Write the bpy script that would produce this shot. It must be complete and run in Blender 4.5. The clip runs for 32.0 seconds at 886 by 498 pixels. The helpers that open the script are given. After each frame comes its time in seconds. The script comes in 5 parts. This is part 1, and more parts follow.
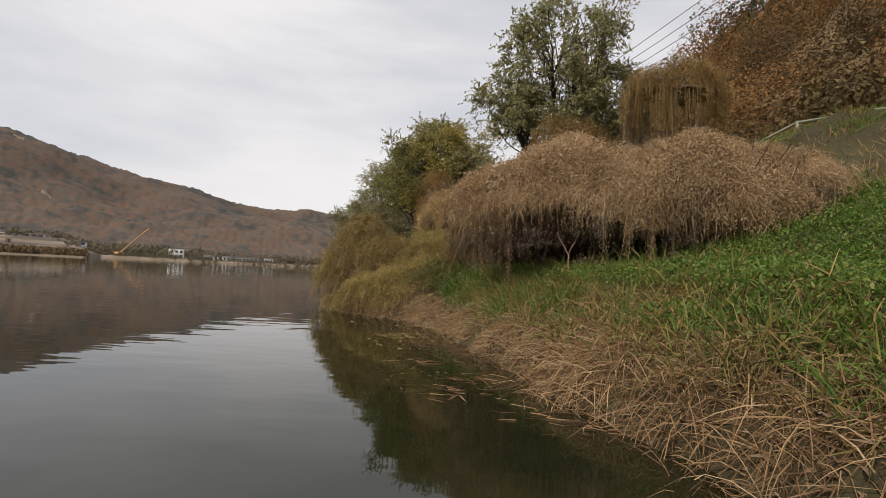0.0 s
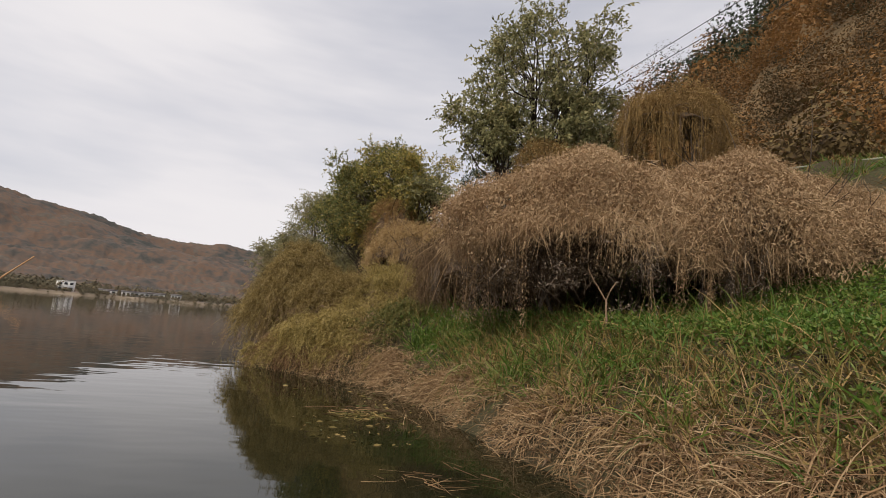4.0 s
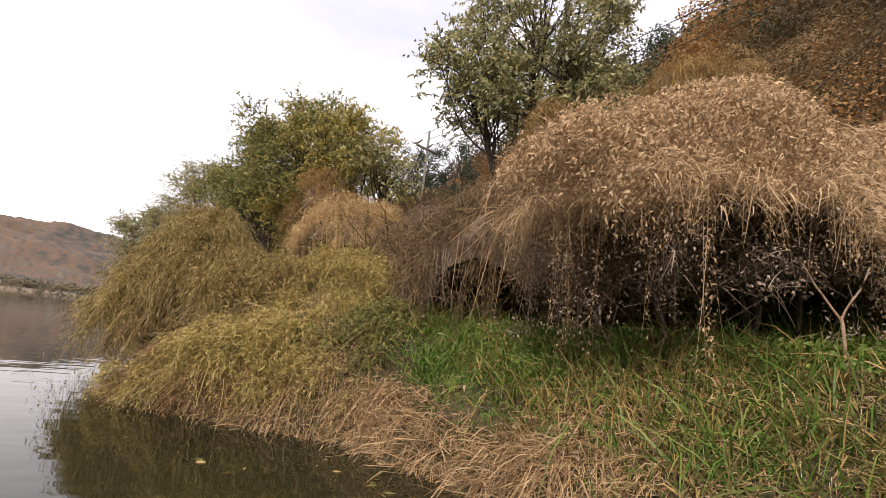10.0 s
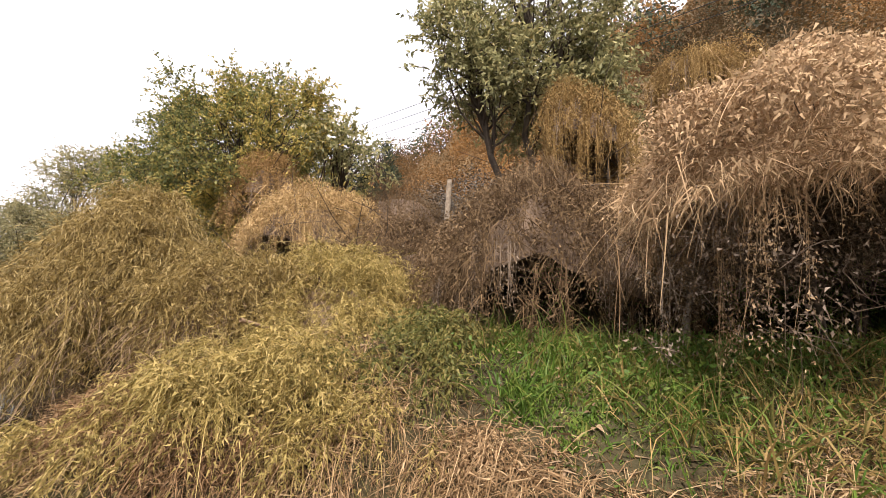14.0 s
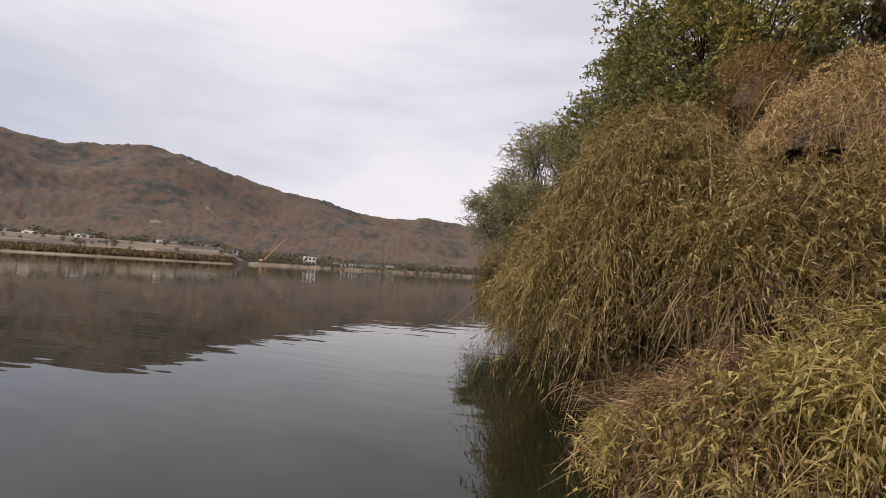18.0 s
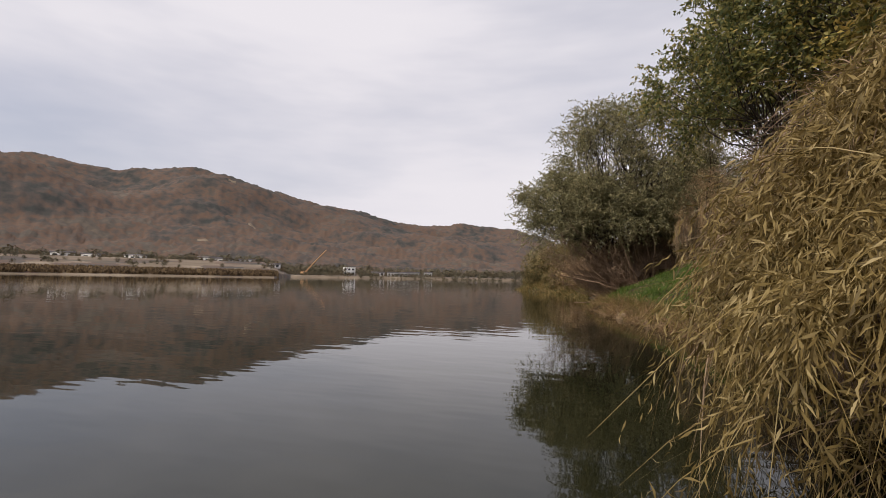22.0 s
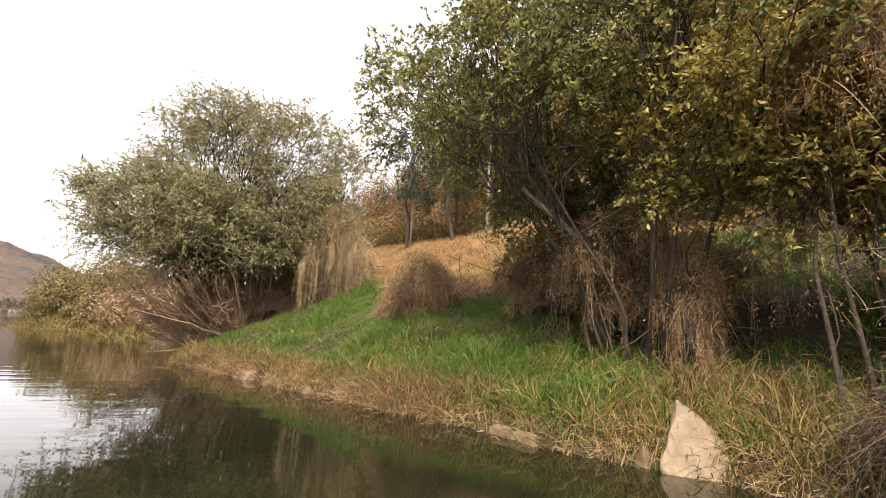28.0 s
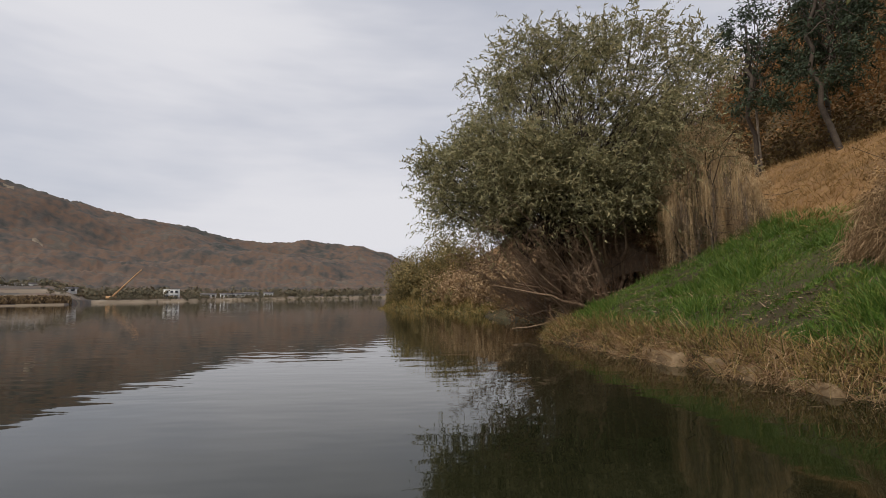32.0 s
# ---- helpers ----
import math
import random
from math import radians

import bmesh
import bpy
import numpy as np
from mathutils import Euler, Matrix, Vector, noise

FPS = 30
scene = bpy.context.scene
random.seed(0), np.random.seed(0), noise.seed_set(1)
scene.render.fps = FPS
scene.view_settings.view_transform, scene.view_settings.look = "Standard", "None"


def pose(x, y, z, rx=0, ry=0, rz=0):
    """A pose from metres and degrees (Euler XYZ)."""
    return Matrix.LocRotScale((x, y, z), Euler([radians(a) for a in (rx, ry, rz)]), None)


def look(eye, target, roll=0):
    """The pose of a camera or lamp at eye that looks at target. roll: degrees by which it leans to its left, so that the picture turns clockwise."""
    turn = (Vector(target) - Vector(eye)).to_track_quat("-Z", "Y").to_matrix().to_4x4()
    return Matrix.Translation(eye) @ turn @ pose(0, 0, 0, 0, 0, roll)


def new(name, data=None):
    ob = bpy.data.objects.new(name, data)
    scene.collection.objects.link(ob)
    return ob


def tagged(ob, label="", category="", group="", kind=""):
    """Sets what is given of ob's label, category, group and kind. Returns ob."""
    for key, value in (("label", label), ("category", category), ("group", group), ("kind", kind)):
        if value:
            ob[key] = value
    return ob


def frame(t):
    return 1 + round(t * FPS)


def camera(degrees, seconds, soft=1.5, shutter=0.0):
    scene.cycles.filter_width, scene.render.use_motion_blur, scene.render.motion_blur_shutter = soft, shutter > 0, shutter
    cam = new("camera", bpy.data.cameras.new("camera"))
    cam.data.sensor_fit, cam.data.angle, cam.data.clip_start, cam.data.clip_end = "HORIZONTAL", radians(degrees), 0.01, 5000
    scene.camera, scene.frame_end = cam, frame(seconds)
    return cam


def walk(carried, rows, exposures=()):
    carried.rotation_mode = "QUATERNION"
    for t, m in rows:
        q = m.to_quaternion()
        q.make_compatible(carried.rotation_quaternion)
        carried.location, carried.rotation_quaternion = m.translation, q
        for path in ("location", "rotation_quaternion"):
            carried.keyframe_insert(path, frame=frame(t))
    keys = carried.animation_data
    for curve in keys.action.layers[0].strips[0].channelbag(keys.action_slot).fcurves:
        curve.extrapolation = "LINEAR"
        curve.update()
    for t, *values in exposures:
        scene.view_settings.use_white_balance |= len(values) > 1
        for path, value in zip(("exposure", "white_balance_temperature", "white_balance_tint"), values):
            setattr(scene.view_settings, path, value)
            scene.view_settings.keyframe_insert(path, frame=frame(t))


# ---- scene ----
cam = camera(86.4, 32.0, soft=0.7)
PATH = [
    (0, (0.572, 0.307, 0.825), (0.562, 2.305, 0.929), 2.9),
    (0.5, (0.477, 0.521, 0.823), (0.495, 2.517, 0.958), 3.1),
    (1, (0.403, 0.751, 0.832), (0.453, 2.744, 0.994), 3.6),
    (1.5, (0.316, 0.959, 0.828), (0.4, 2.949, 1.019), 4.1),
    (2, (0.239, 1.207, 0.824), (0.361, 3.192, 1.042), 4.2),
    (2.5, (0.179, 1.431, 0.829), (0.343, 3.411, 1.072), 4.1),
    (3, (0.125, 1.64, 0.821), (0.335, 3.612, 1.091), 4.3),
    (3.5, (0.051, 1.89, 0.817), (0.302, 3.854, 1.109), 4.5),
    (5.5, (-0.201, 2.835, 0.814), (0.212, 4.761, 1.167), 5.2),
    (6, (-0.279, 3.036, 0.808), (0.185, 4.949, 1.169), 5.7),
    (6.5, (-0.279, 3.278, 0.813), (0.205, 5.187, 1.171), 5.6),
    (7, (-0.406, 3.475, 0.805), (0.138, 5.368, 1.161), 5.9),
    (7.5, (-0.459, 3.689, 0.803), (0.118, 5.572, 1.158), 6.1),
    (8, (-0.516, 3.895, 0.808), (0.091, 5.768, 1.165), 6.3),
    (8.5, (-0.583, 4.077, 0.827), (0.062, 5.939, 1.179), 6.4),
    (9, (-0.657, 4.277, 0.826), (0.028, 6.124, 1.179), 6.6),
    (9.5, (-0.729, 4.484, 0.817), (-0.009, 6.317, 1.177), 6.6),
    (10, (-0.78, 4.686, 0.825), (-0.032, 6.506, 1.187), 6.3),
    (10.5, (-0.828, 4.87, 0.83), (-0.049, 6.676, 1.201), 5.8),
    (11, (-0.938, 5.027, 0.827), (-0.115, 6.811, 1.21), 5.9),
    (11.5, (-1.016, 5.229, 0.826), (-0.155, 6.993, 1.216), 5.9),
    (12, (-1.097, 5.424, 0.822), (-0.166, 7.151, 1.219), 5.7),
    (12.5, (-1.192, 5.618, 0.818), (-0.118, 7.259, 1.22), 5.1),
    (13, (-1.258, 5.806, 0.819), (-0.138, 7.417, 1.216), 4.5),
    (13.5, (-1.32, 5.993, 0.826), (-0.189, 7.596, 1.225), 4.0),
    (14, (-1.394, 6.18, 0.83), (-0.289, 7.797, 1.247), 3.8),
    (14.5, (-1.528, 6.391, 0.821), (-0.416, 7.993, 1.274), 4.2),
    (15, (-1.6, 6.579, 0.831), (-0.72, 8.345, 1.168), 5.1),
    (15.5, (-1.562, 6.549, 0.831), (-1.004, 8.463, 1.003), 5.9),
    (17.5, (-1.711, 7.29, 0.819), (-1.751, 9.284, 0.975), 5.5),
    (18, (-1.884, 7.544, 0.808), (-2.375, 9.48, 0.917), 3.4),
    (18.5, (-2.019, 7.762, 0.812), (-2.865, 9.572, 0.905), 1.8),
    (19, (-2.098, 8.014, 0.822), (-2.845, 9.869, 0.873), 0.5),
    (19.5, (-2.158, 8.315, 0.81), (-2.877, 10.18, 0.857), 0.0),
    (20, (-2.271, 8.579, 0.813), (-2.98, 10.449, 0.87), 0.1),
    (20.5, (-2.391, 8.794, 0.818), (-3.1, 10.664, 0.884), 0.6),
    (21, (-2.509, 9.024, 0.814), (-3.213, 10.895, 0.898), 0.8),
    (21.5, (-2.625, 9.282, 0.818), (-3.304, 11.161, 0.922), 1.0),
    (22, (-2.751, 9.48, 0.824), (-3.392, 11.371, 0.95), 1.0),
    (22.5, (-2.869, 9.717, 0.824), (-3.394, 11.641, 0.982), 0.8),
    (23, (-2.986, 9.977, 0.822), (-3.345, 11.94, 0.959), 0.3),
    (23.5, (-3.099, 10.254, 0.813), (-3.271, 12.244, 0.934), 0.0),
    (24, (-3.242, 10.561, 0.818), (-3.235, 12.555, 0.991), 0.9),
    (24.5, (-3.37, 10.839, 0.831), (-3.191, 12.817, 1.075), 2.3),
    (25, (-3.519, 11.075, 0.826), (-3.152, 13.021, 1.115), 3.4),
    (25.5, (-3.629, 11.365, 0.824), (-3.088, 13.268, 1.124), 3.8),
    (26, (-3.721, 11.66, 0.816), (-3.022, 13.509, 1.131), 3.8),
    (26.5, (-3.835, 11.962, 0.814), (-2.979, 13.739, 1.153), 3.9),
    (28.5, (-4.175, 13.187, 0.798), (-3.093, 14.828, 1.177), 3.6),
    (29, (-4.3, 13.469, 0.821), (-3.245, 15.124, 1.214), 3.5),
    (29.5, (-4.425, 13.81, 0.822), (-3.386, 15.473, 1.227), 2.9),
    (30, (-4.534, 14.132, 0.824), (-3.543, 15.823, 1.231), 2.1),
    (30.5, (-4.63, 14.456, 0.825), (-3.799, 16.233, 1.225), 1.0),
    (31, (-4.757, 14.764, 0.822), (-4.106, 16.622, 1.183), 0.0),
    (31.5, (-4.824, 15.093, 0.824), (-4.46, 17.048, 1.049), -0.2),
    (32, (-4.915, 15.451, 0.813), (-4.921, 17.442, 1.011), -1.0),
]
walk(cam, [(t, look(eye, target, roll)) for t, eye, target, roll in PATH],
     [(0, 0.1, 6750, 9), (1, 0.16, 6750, 9), (2, 0.08, 6750, 9), (4, 0.06, 6750, 11), (6, 0.17, 6750, 11), (9, 0.65, 6800, 15), (11, 0.9, 6800, 15), (13, 1.08, 6800, 15), (14, 1.3, 6800, 15), (14.5, 1.22, 6800, 15), (15, 0.93, 6800, 15), (15.5, 0.45, 6600, 14), (17.5, 0.12, 6600, 14), (18.4, 0.1, 6600, 14), (19.0, -0.06, 6600, 14), (20, 0.07, 6600, 14), (21, 0.12, 6600, 14), (22, 0.02, 6600, 14), (23, -0.05, 6600, 14), (24, 0.15, 6550, 11), (25, 0.4, 6550, 11), (25.5, 0.3, 6550, 11), (26, 0.2, 6550, 11), (27.5, 0.8, 6800, 12), (28.5, 1.65, 6800, 12), (29.2, 1.58, 6800, 12), (29.6, 0.8, 6450, 10), (30.2, 0.35, 6450, 10), (31, 0.1, 6450, 10), (32, -0.1, 6450, 10)])

# ---- world, sun ----
rng = np.random.default_rng(7)
world = bpy.data.worlds.new("sky")
scene.world = world
world.use_nodes = True
wt = world.node_tree
wt.nodes.clear()


def wn(kind, **kw):
    n = wt.nodes.new(kind)
    for k, v in kw.items():
        n.inputs[k].default_value = v
    return n


SUN_EL, SUN_AZ = 47.0, 222.0      # degrees; azimuth clockwise from +y
sky = wn("ShaderNodeTexSky")
sky.sky_type, sky.sun_disc = "NISHITA", False
sky.sun_elevation, sky.sun_rotation = radians(SUN_EL), radians(SUN_AZ)
sky.air_density, sky.dust_density = 1.0, 2.0
co = wn("ShaderNodeTexCoord")
mp = wn("ShaderNodeMapping")
mp.inputs["Scale"].default_value = (0.5, 0.8, 2.6)
wt.links.new(co.outputs["Generated"], mp.inputs["Vector"])
cl = wn("ShaderNodeTexNoise", Scale=1.7, Detail=5.0, Roughness=0.52)
wt.links.new(mp.outputs["Vector"], cl.inputs["Vector"])
cr = wn("ShaderNodeValToRGB")
cr.color_ramp.elements[0].position, cr.color_ramp.elements[0].color = 0.30, (0.66, 0.66, 0.66, 1)
cr.color_ramp.elements[1].position, cr.color_ramp.elements[1].color = 0.56, (1, 1, 1, 1)
wt.links.new(cl.outputs["Fac"], cr.inputs["Fac"])
cc = wn("ShaderNodeValToRGB")
cc.color_ramp.elements[0].position, cc.color_ramp.elements[0].color = 0.30, (6.2, 6.35, 7.1, 1)
cc.color_ramp.elements[1].position, cc.color_ramp.elements[1].color = 0.62, (8.0, 7.95, 8.3, 1)
wt.links.new(cl.outputs["Fac"], cc.inputs["Fac"])
mixc = wt.nodes.new("ShaderNodeMix")
mixc.data_type = "RGBA"
wt.links.new(cr.outputs["Color"], mixc.inputs["Factor"])
wt.links.new(sky.outputs["Color"], mixc.inputs["A"])
wt.links.new(cc.outputs["Color"], mixc.inputs["B"])
bg = wn("ShaderNodeBackground", Strength=0.1)
wt.links.new(mixc.outputs["Result"], bg.inputs["Color"])
wo = wt.nodes.new("ShaderNodeOutputWorld")
wt.links.new(bg.outputs["Background"], wo.inputs["Surface"])
sun_data = bpy.data.lights.new("sun", "SUN")
sun_data.energy, sun_data.angle, sun_data.color = 3.0, radians(7), (1.0, 0.93, 0.82)
sun = new("sun", sun_data)
a, e = radians(SUN_AZ), radians(SUN_EL)
sun.matrix_world = look((math.sin(a) * math.cos(e) * 50, math.cos(a) * math.cos(e) * 50, math.sin(e) * 50), (0, 0, 0))

# ---- materials ----


def material(name, stops, rough=0.8, translucent=0.0, scale=3.0, spread=0.35, bump=0.0, bump_scale=60.0, island=True, big=0.0, spec=0.3, deep=0.02):
    """Colours run over the stops by piece (random) and by a soft noise in the world."""
    m = bpy.data.materials.new(name)
    m.use_nodes = True
    nt = m.node_tree
    N, L = nt.nodes, nt.links
    bsdf, out = N["Principled BSDF"], N["Material Output"]
    geo, tc = N.new("ShaderNodeNewGeometry"), N.new("ShaderNodeTexCoord")
    nz = N.new("ShaderNodeTexNoise")
    nz.inputs["Scale"].default_value, nz.inputs["Detail"].default_value = scale, 6.0
    L.new(tc.outputs["Object"], nz.inputs["Vector"])
    ma = N.new("ShaderNodeMath")
    ma.operation = "MULTIPLY_ADD"
    L.new(nz.outputs["Fac"], ma.inputs[0])
    ma.inputs[1].default_value = 1.0 if not island else 1.0 - spread
    if island:
        mb = N.new("ShaderNodeMath")
        mb.operation = "MULTIPLY"
        L.new(geo.outputs["Random Per Island"], mb.inputs[0])
        mb.inputs[1].default_value = spread
        L.new(mb.outputs[0], ma.inputs[2])
    else:
        ma.inputs[2].default_value = 0.0
    fac = ma.outputs[0]
    if big:
        nb = N.new("ShaderNodeTexNoise")
        nb.inputs["Scale"].default_value, nb.inputs["Detail"].default_value = big, 3.0
        L.new(tc.outputs["Object"], nb.inputs["Vector"])
        mc = N.new("ShaderNodeMath")
        mc.operation = "MULTIPLY_ADD"
        L.new(nb.outputs["Fac"], mc.inputs[0])
        mc.inputs[1].default_value = 0.9
        md = N.new("ShaderNodeMath")
        md.operation = "SUBTRACT"
        L.new(fac, md.inputs[0])
        md.inputs[1].default_value = 0.45
        L.new(md.outputs[0], mc.inputs[2])
        fac = mc.outputs[0]
    ramp = N.new("ShaderNodeValToRGB")
    while len(ramp.color_ramp.elements) < len(stops):
        ramp.color_ramp.elements.new(0.5)
    for el, (p, c) in zip(ramp.color_ramp.elements, stops):
        el.position, el.color = p, (*c, 1)
    L.new(fac, ramp.inputs["Fac"])
    L.new(ramp.outputs["Color"], bsdf.inputs["Base Color"])
    bsdf.inputs["Roughness"].default_value = rough
    bsdf.inputs["Specular IOR Level"].default_value = spec
    if bump:
        bn = N.new("ShaderNodeTexNoise")
        bn.inputs["Scale"].default_value, bn.inputs["Detail"].default_value = bump_scale, 5.0
        L.new(tc.outputs["Object"], bn.inputs["Vector"])
        b = N.new("ShaderNodeBump")
        b.inputs["Strength"].default_value, b.inputs["Distance"].default_value = bump, deep
        L.new(bn.outputs["Fac"], b.inputs["Height"])
        L.new(b.outputs["Normal"], bsdf.inputs["Normal"])
    if translucent:
        tr, mx = N.new("ShaderNodeBsdfTranslucent"), N.new("ShaderNodeMixShader")
        L.new(ramp.outputs["Color"], tr.inputs["Color"])
        mx.inputs["Fac"].default_value = translucent
        L.new(bsdf.outputs["BSDF"], mx.inputs[1])
        L.new(tr.outputs["BSDF"], mx.inputs[2])
        L.new(mx.outputs["Shader"], out.inputs["Surface"])
    return m


M_GRASS = material("green_grass", [(0.15, (0.045, 0.081, 0.015)), (0.45, (0.085, 0.164, 0.024)), (0.63, (0.150, 0.214, 0.040)), (0.90, (0.320, 0.270, 0.095))], 0.5, 0.35, 1.3, 0.5)
M_MEADOW = material("mixed_meadow_grass", [(0.2, (0.070, 0.080, 0.022)), (0.42, (0.165, 0.130, 0.040)), (0.68, (0.30, 0.205, 0.074)), (0.9, (0.43, 0.29, 0.13))], 0.65, 0.25, 0.8, 0.6)
M_STRAW = material("dry_straw", [(0.12, (0.111, 0.066, 0.031)), (0.4, (0.233, 0.145, 0.073)), (0.65, (0.371, 0.244, 0.129)), (0.9, (0.519, 0.382, 0.228))], 0.7, 0.2, 1.6, 0.7)
M_VINE = material("dry_vine", [(0.12, (0.131, 0.077, 0.041)), (0.36, (0.304, 0.197, 0.108)), (0.6, (0.462, 0.323, 0.188)), (0.9, (0.535, 0.401, 0.251))], 0.75, 0.25, 1.6, 0.45)
M_PALEVINE = material("bleached_vine", [(0.12, (0.22, 0.145, 0.075)), (0.36, (0.42, 0.29, 0.155)), (0.6, (0.58, 0.43, 0.25)), (0.9, (0.74, 0.59, 0.38))], 0.75, 0.3, 1.6, 0.45)
M_TANVINE = material("tan_vine", [(0.12, (0.15, 0.092, 0.040)), (0.36, (0.33, 0.215, 0.096)), (0.6, (0.48, 0.335, 0.16)), (0.9, (0.64, 0.48, 0.27))], 0.75, 0.25, 1.6, 0.45)
M_OCHRE = material("ochre_vine", [(0.15, (0.112, 0.068, 0.025)), (0.45, (0.249, 0.156, 0.057)), (0.8, (0.396, 0.268, 0.109))], 0.75, 0.25, 1.4, 0.6)
M_BROWNGRASS = material("brown_dead_grass", [(0.12, (0.068, 0.038, 0.020)), (0.4, (0.165, 0.094, 0.046)), (0.7, (0.285, 0.172, 0.086)), (0.92, (0.40, 0.27, 0.15))], 0.8, 0.2, 1.6, 0.65)
M_DARKGRASS = material("dark_dead_grass", [(0.12, (0.040, 0.027, 0.018)), (0.4, (0.095, 0.066, 0.042)), (0.7, (0.175, 0.125, 0.08)), (0.92, (0.28, 0.21, 0.14))], 0.8, 0.2, 1.6, 0.65)
M_DRYHEAP = material("grey_brown_straw_heap", [(0.12, (0.10, 0.066, 0.042)), (0.4, (0.21, 0.14, 0.085)), (0.7, (0.33, 0.23, 0.145)), (0.92, (0.45, 0.34, 0.23))], 0.8, 0.2, 2.0, 0.6)
M_GOLD = material("golden_dry_grass", [(0.15, (0.13, 0.085, 0.033)), (0.4, (0.25, 0.155, 0.06)), (0.65, (0.37, 0.225, 0.092)), (0.9, (0.46, 0.32, 0.16))], 0.7, 0.25, 0.7, 0.5)
M_OLIVE = material("olive_bush_leaf", [(0.15, (0.075, 0.067, 0.028)), (0.45, (0.165, 0.133, 0.053)), (0.7, (0.277, 0.203, 0.081)), (0.92, (0.420, 0.294, 0.126))], 0.7, 0.3, 0.5, 0.45)
# dark brown that stands in for shade inside mounds and bushes
M_INNERSHADE = material("inner_shade_shell", [(0.2, (0.040, 0.027, 0.018)), (0.55, (0.085, 0.058, 0.040)), (0.85, (0.16, 0.112, 0.078))], 0.85, 0.0, 5.0, 0.6, 0.6, 40)
# dead brush with the shade below the vine roof put into its colour
M_SHADEBRUSH = material("shade_darkened_brush", [(0.15, (0.041, 0.028, 0.019)), (0.5, (0.102, 0.070, 0.047)), (0.85, (0.197, 0.142, 0.101))], 0.85, 0.1, 3.0, 0.7)
# brown vine, darkened in its colour for the shade by mound and trees
M_SHADEDVINE = material("shade_darkened_vine", [(0.12, (0.049, 0.030, 0.016)), (0.4, (0.111, 0.070, 0.036)), (0.7, (0.184, 0.120, 0.062)), (0.92, (0.287, 0.200, 0.113))], 0.8, 0.2, 1.6, 0.6)
M_RUSSET = material("russet_scrub", [(0.12, (0.070, 0.040, 0.026)), (0.4, (0.16, 0.095, 0.060)), (0.7, (0.26, 0.165, 0.105)), (0.92, (0.38, 0.26, 0.17))], 0.8, 0.2, 1.6, 0.6)
M_DEADLEAF = material("grey_dead_leaf", [(0.15, (0.095, 0.066, 0.046)), (0.5, (0.185, 0.138, 0.10)), (0.85, (0.33, 0.262, 0.205))], 0.8, 0.2, 3.0, 0.75)
M_LEAF_GREY = material("grey_green_leaf", [(0.15, (0.125, 0.130, 0.060)), (0.45, (0.265, 0.260, 0.122)), (0.75, (0.42, 0.38, 0.185)), (0.95, (0.64, 0.49, 0.22))], 0.6, 0.42, 1.0, 0.6)
M_LEAF_WILLOW = material("willow_tree_leaf", [(0.15, (0.128, 0.128, 0.066)), (0.45, (0.265, 0.250, 0.130)), (0.75, (0.42, 0.365, 0.198)), (0.95, (0.61, 0.47, 0.24))], 0.6, 0.42, 1.0, 0.6)
M_LEAF_ASH = material("turning_leaf", [(0.12, (0.065, 0.088, 0.037)), (0.42, (0.156, 0.173, 0.062)), (0.68, (0.331, 0.290, 0.088)), (0.92, (0.663, 0.458, 0.130))], 0.55, 0.42, 0.7, 0.55)
# yellower copy of the turning leaf, lightened in colour as if sunlit
M_LEAF_YELLOWLIT = material("sunlit_yellowing_leaf", [(0.12, (0.129, 0.134, 0.045)), (0.42, (0.297, 0.272, 0.080)), (0.68, (0.538, 0.414, 0.116)), (0.92, (0.806, 0.560, 0.162))], 0.55, 0.42, 0.7, 0.55)
M_WILLOW = material("willow_leaf", [(0.12, (0.087, 0.060, 0.019)), (0.4, (0.228, 0.161, 0.054)), (0.66, (0.360, 0.267, 0.100)), (0.92, (0.506, 0.398, 0.196))], 0.6, 0.38, 1.8, 0.75)
M_SPROUT = material("sprout_leaf", [(0.12, (0.118, 0.088, 0.027)), (0.36, (0.265, 0.208, 0.064)), (0.6, (0.395, 0.305, 0.107)), (0.8, (0.49, 0.37, 0.148)), (0.94, (0.58, 0.465, 0.222))], 0.6, 0.35, 1.3, 0.7)
M_BRAMBLE = material("bramble_leaf", [(0.12, (0.048, 0.058, 0.017)), (0.42, (0.120, 0.125, 0.035)), (0.68, (0.208, 0.183, 0.055)), (0.92, (0.336, 0.257, 0.094))], 0.6, 0.35, 1.5, 0.6)
M_BARK = material("bark", [(0.25, (0.035, 0.026, 0.020)), (0.6, (0.075, 0.058, 0.044)), (0.85, (0.14, 0.112, 0.088))], 0.9, 0.0, 9.0, 0.4, 0.8, 30)
M_HILL = material("autumn_leaf", [(0.16, (0.038, 0.038, 0.023)), (0.36, (0.105, 0.071, 0.034)), (0.52, (0.215, 0.116, 0.042)), (0.72, (0.335, 0.170, 0.055)), (0.92, (0.42, 0.265, 0.10))], 0.75, 0.3, 0.3, 0.1, big=0.09)
M_HILLVINE = material("brown_hill_vine", [(0.15, (0.045, 0.030, 0.018)), (0.42, (0.10, 0.066, 0.030)), (0.7, (0.19, 0.135, 0.05)), (0.92, (0.27, 0.2, 0.085))], 0.8, 0.2, 0.9, 0.35)
M_GOLDSOIL = material("golden_thatch", [(0.2, (0.097, 0.057, 0.024)), (0.5, (0.185, 0.102, 0.042)), (0.85, (0.264, 0.156, 0.068))], 0.95, 0, 1.2, 0, 0.8, 20, island=False)
M_PINE = material("pine_needle", [(0.2, (0.021, 0.034, 0.018)), (0.6, (0.046, 0.065, 0.034)), (0.9, (0.085, 0.104, 0.058))], 0.7, 0.1, 1.0, 0.5)
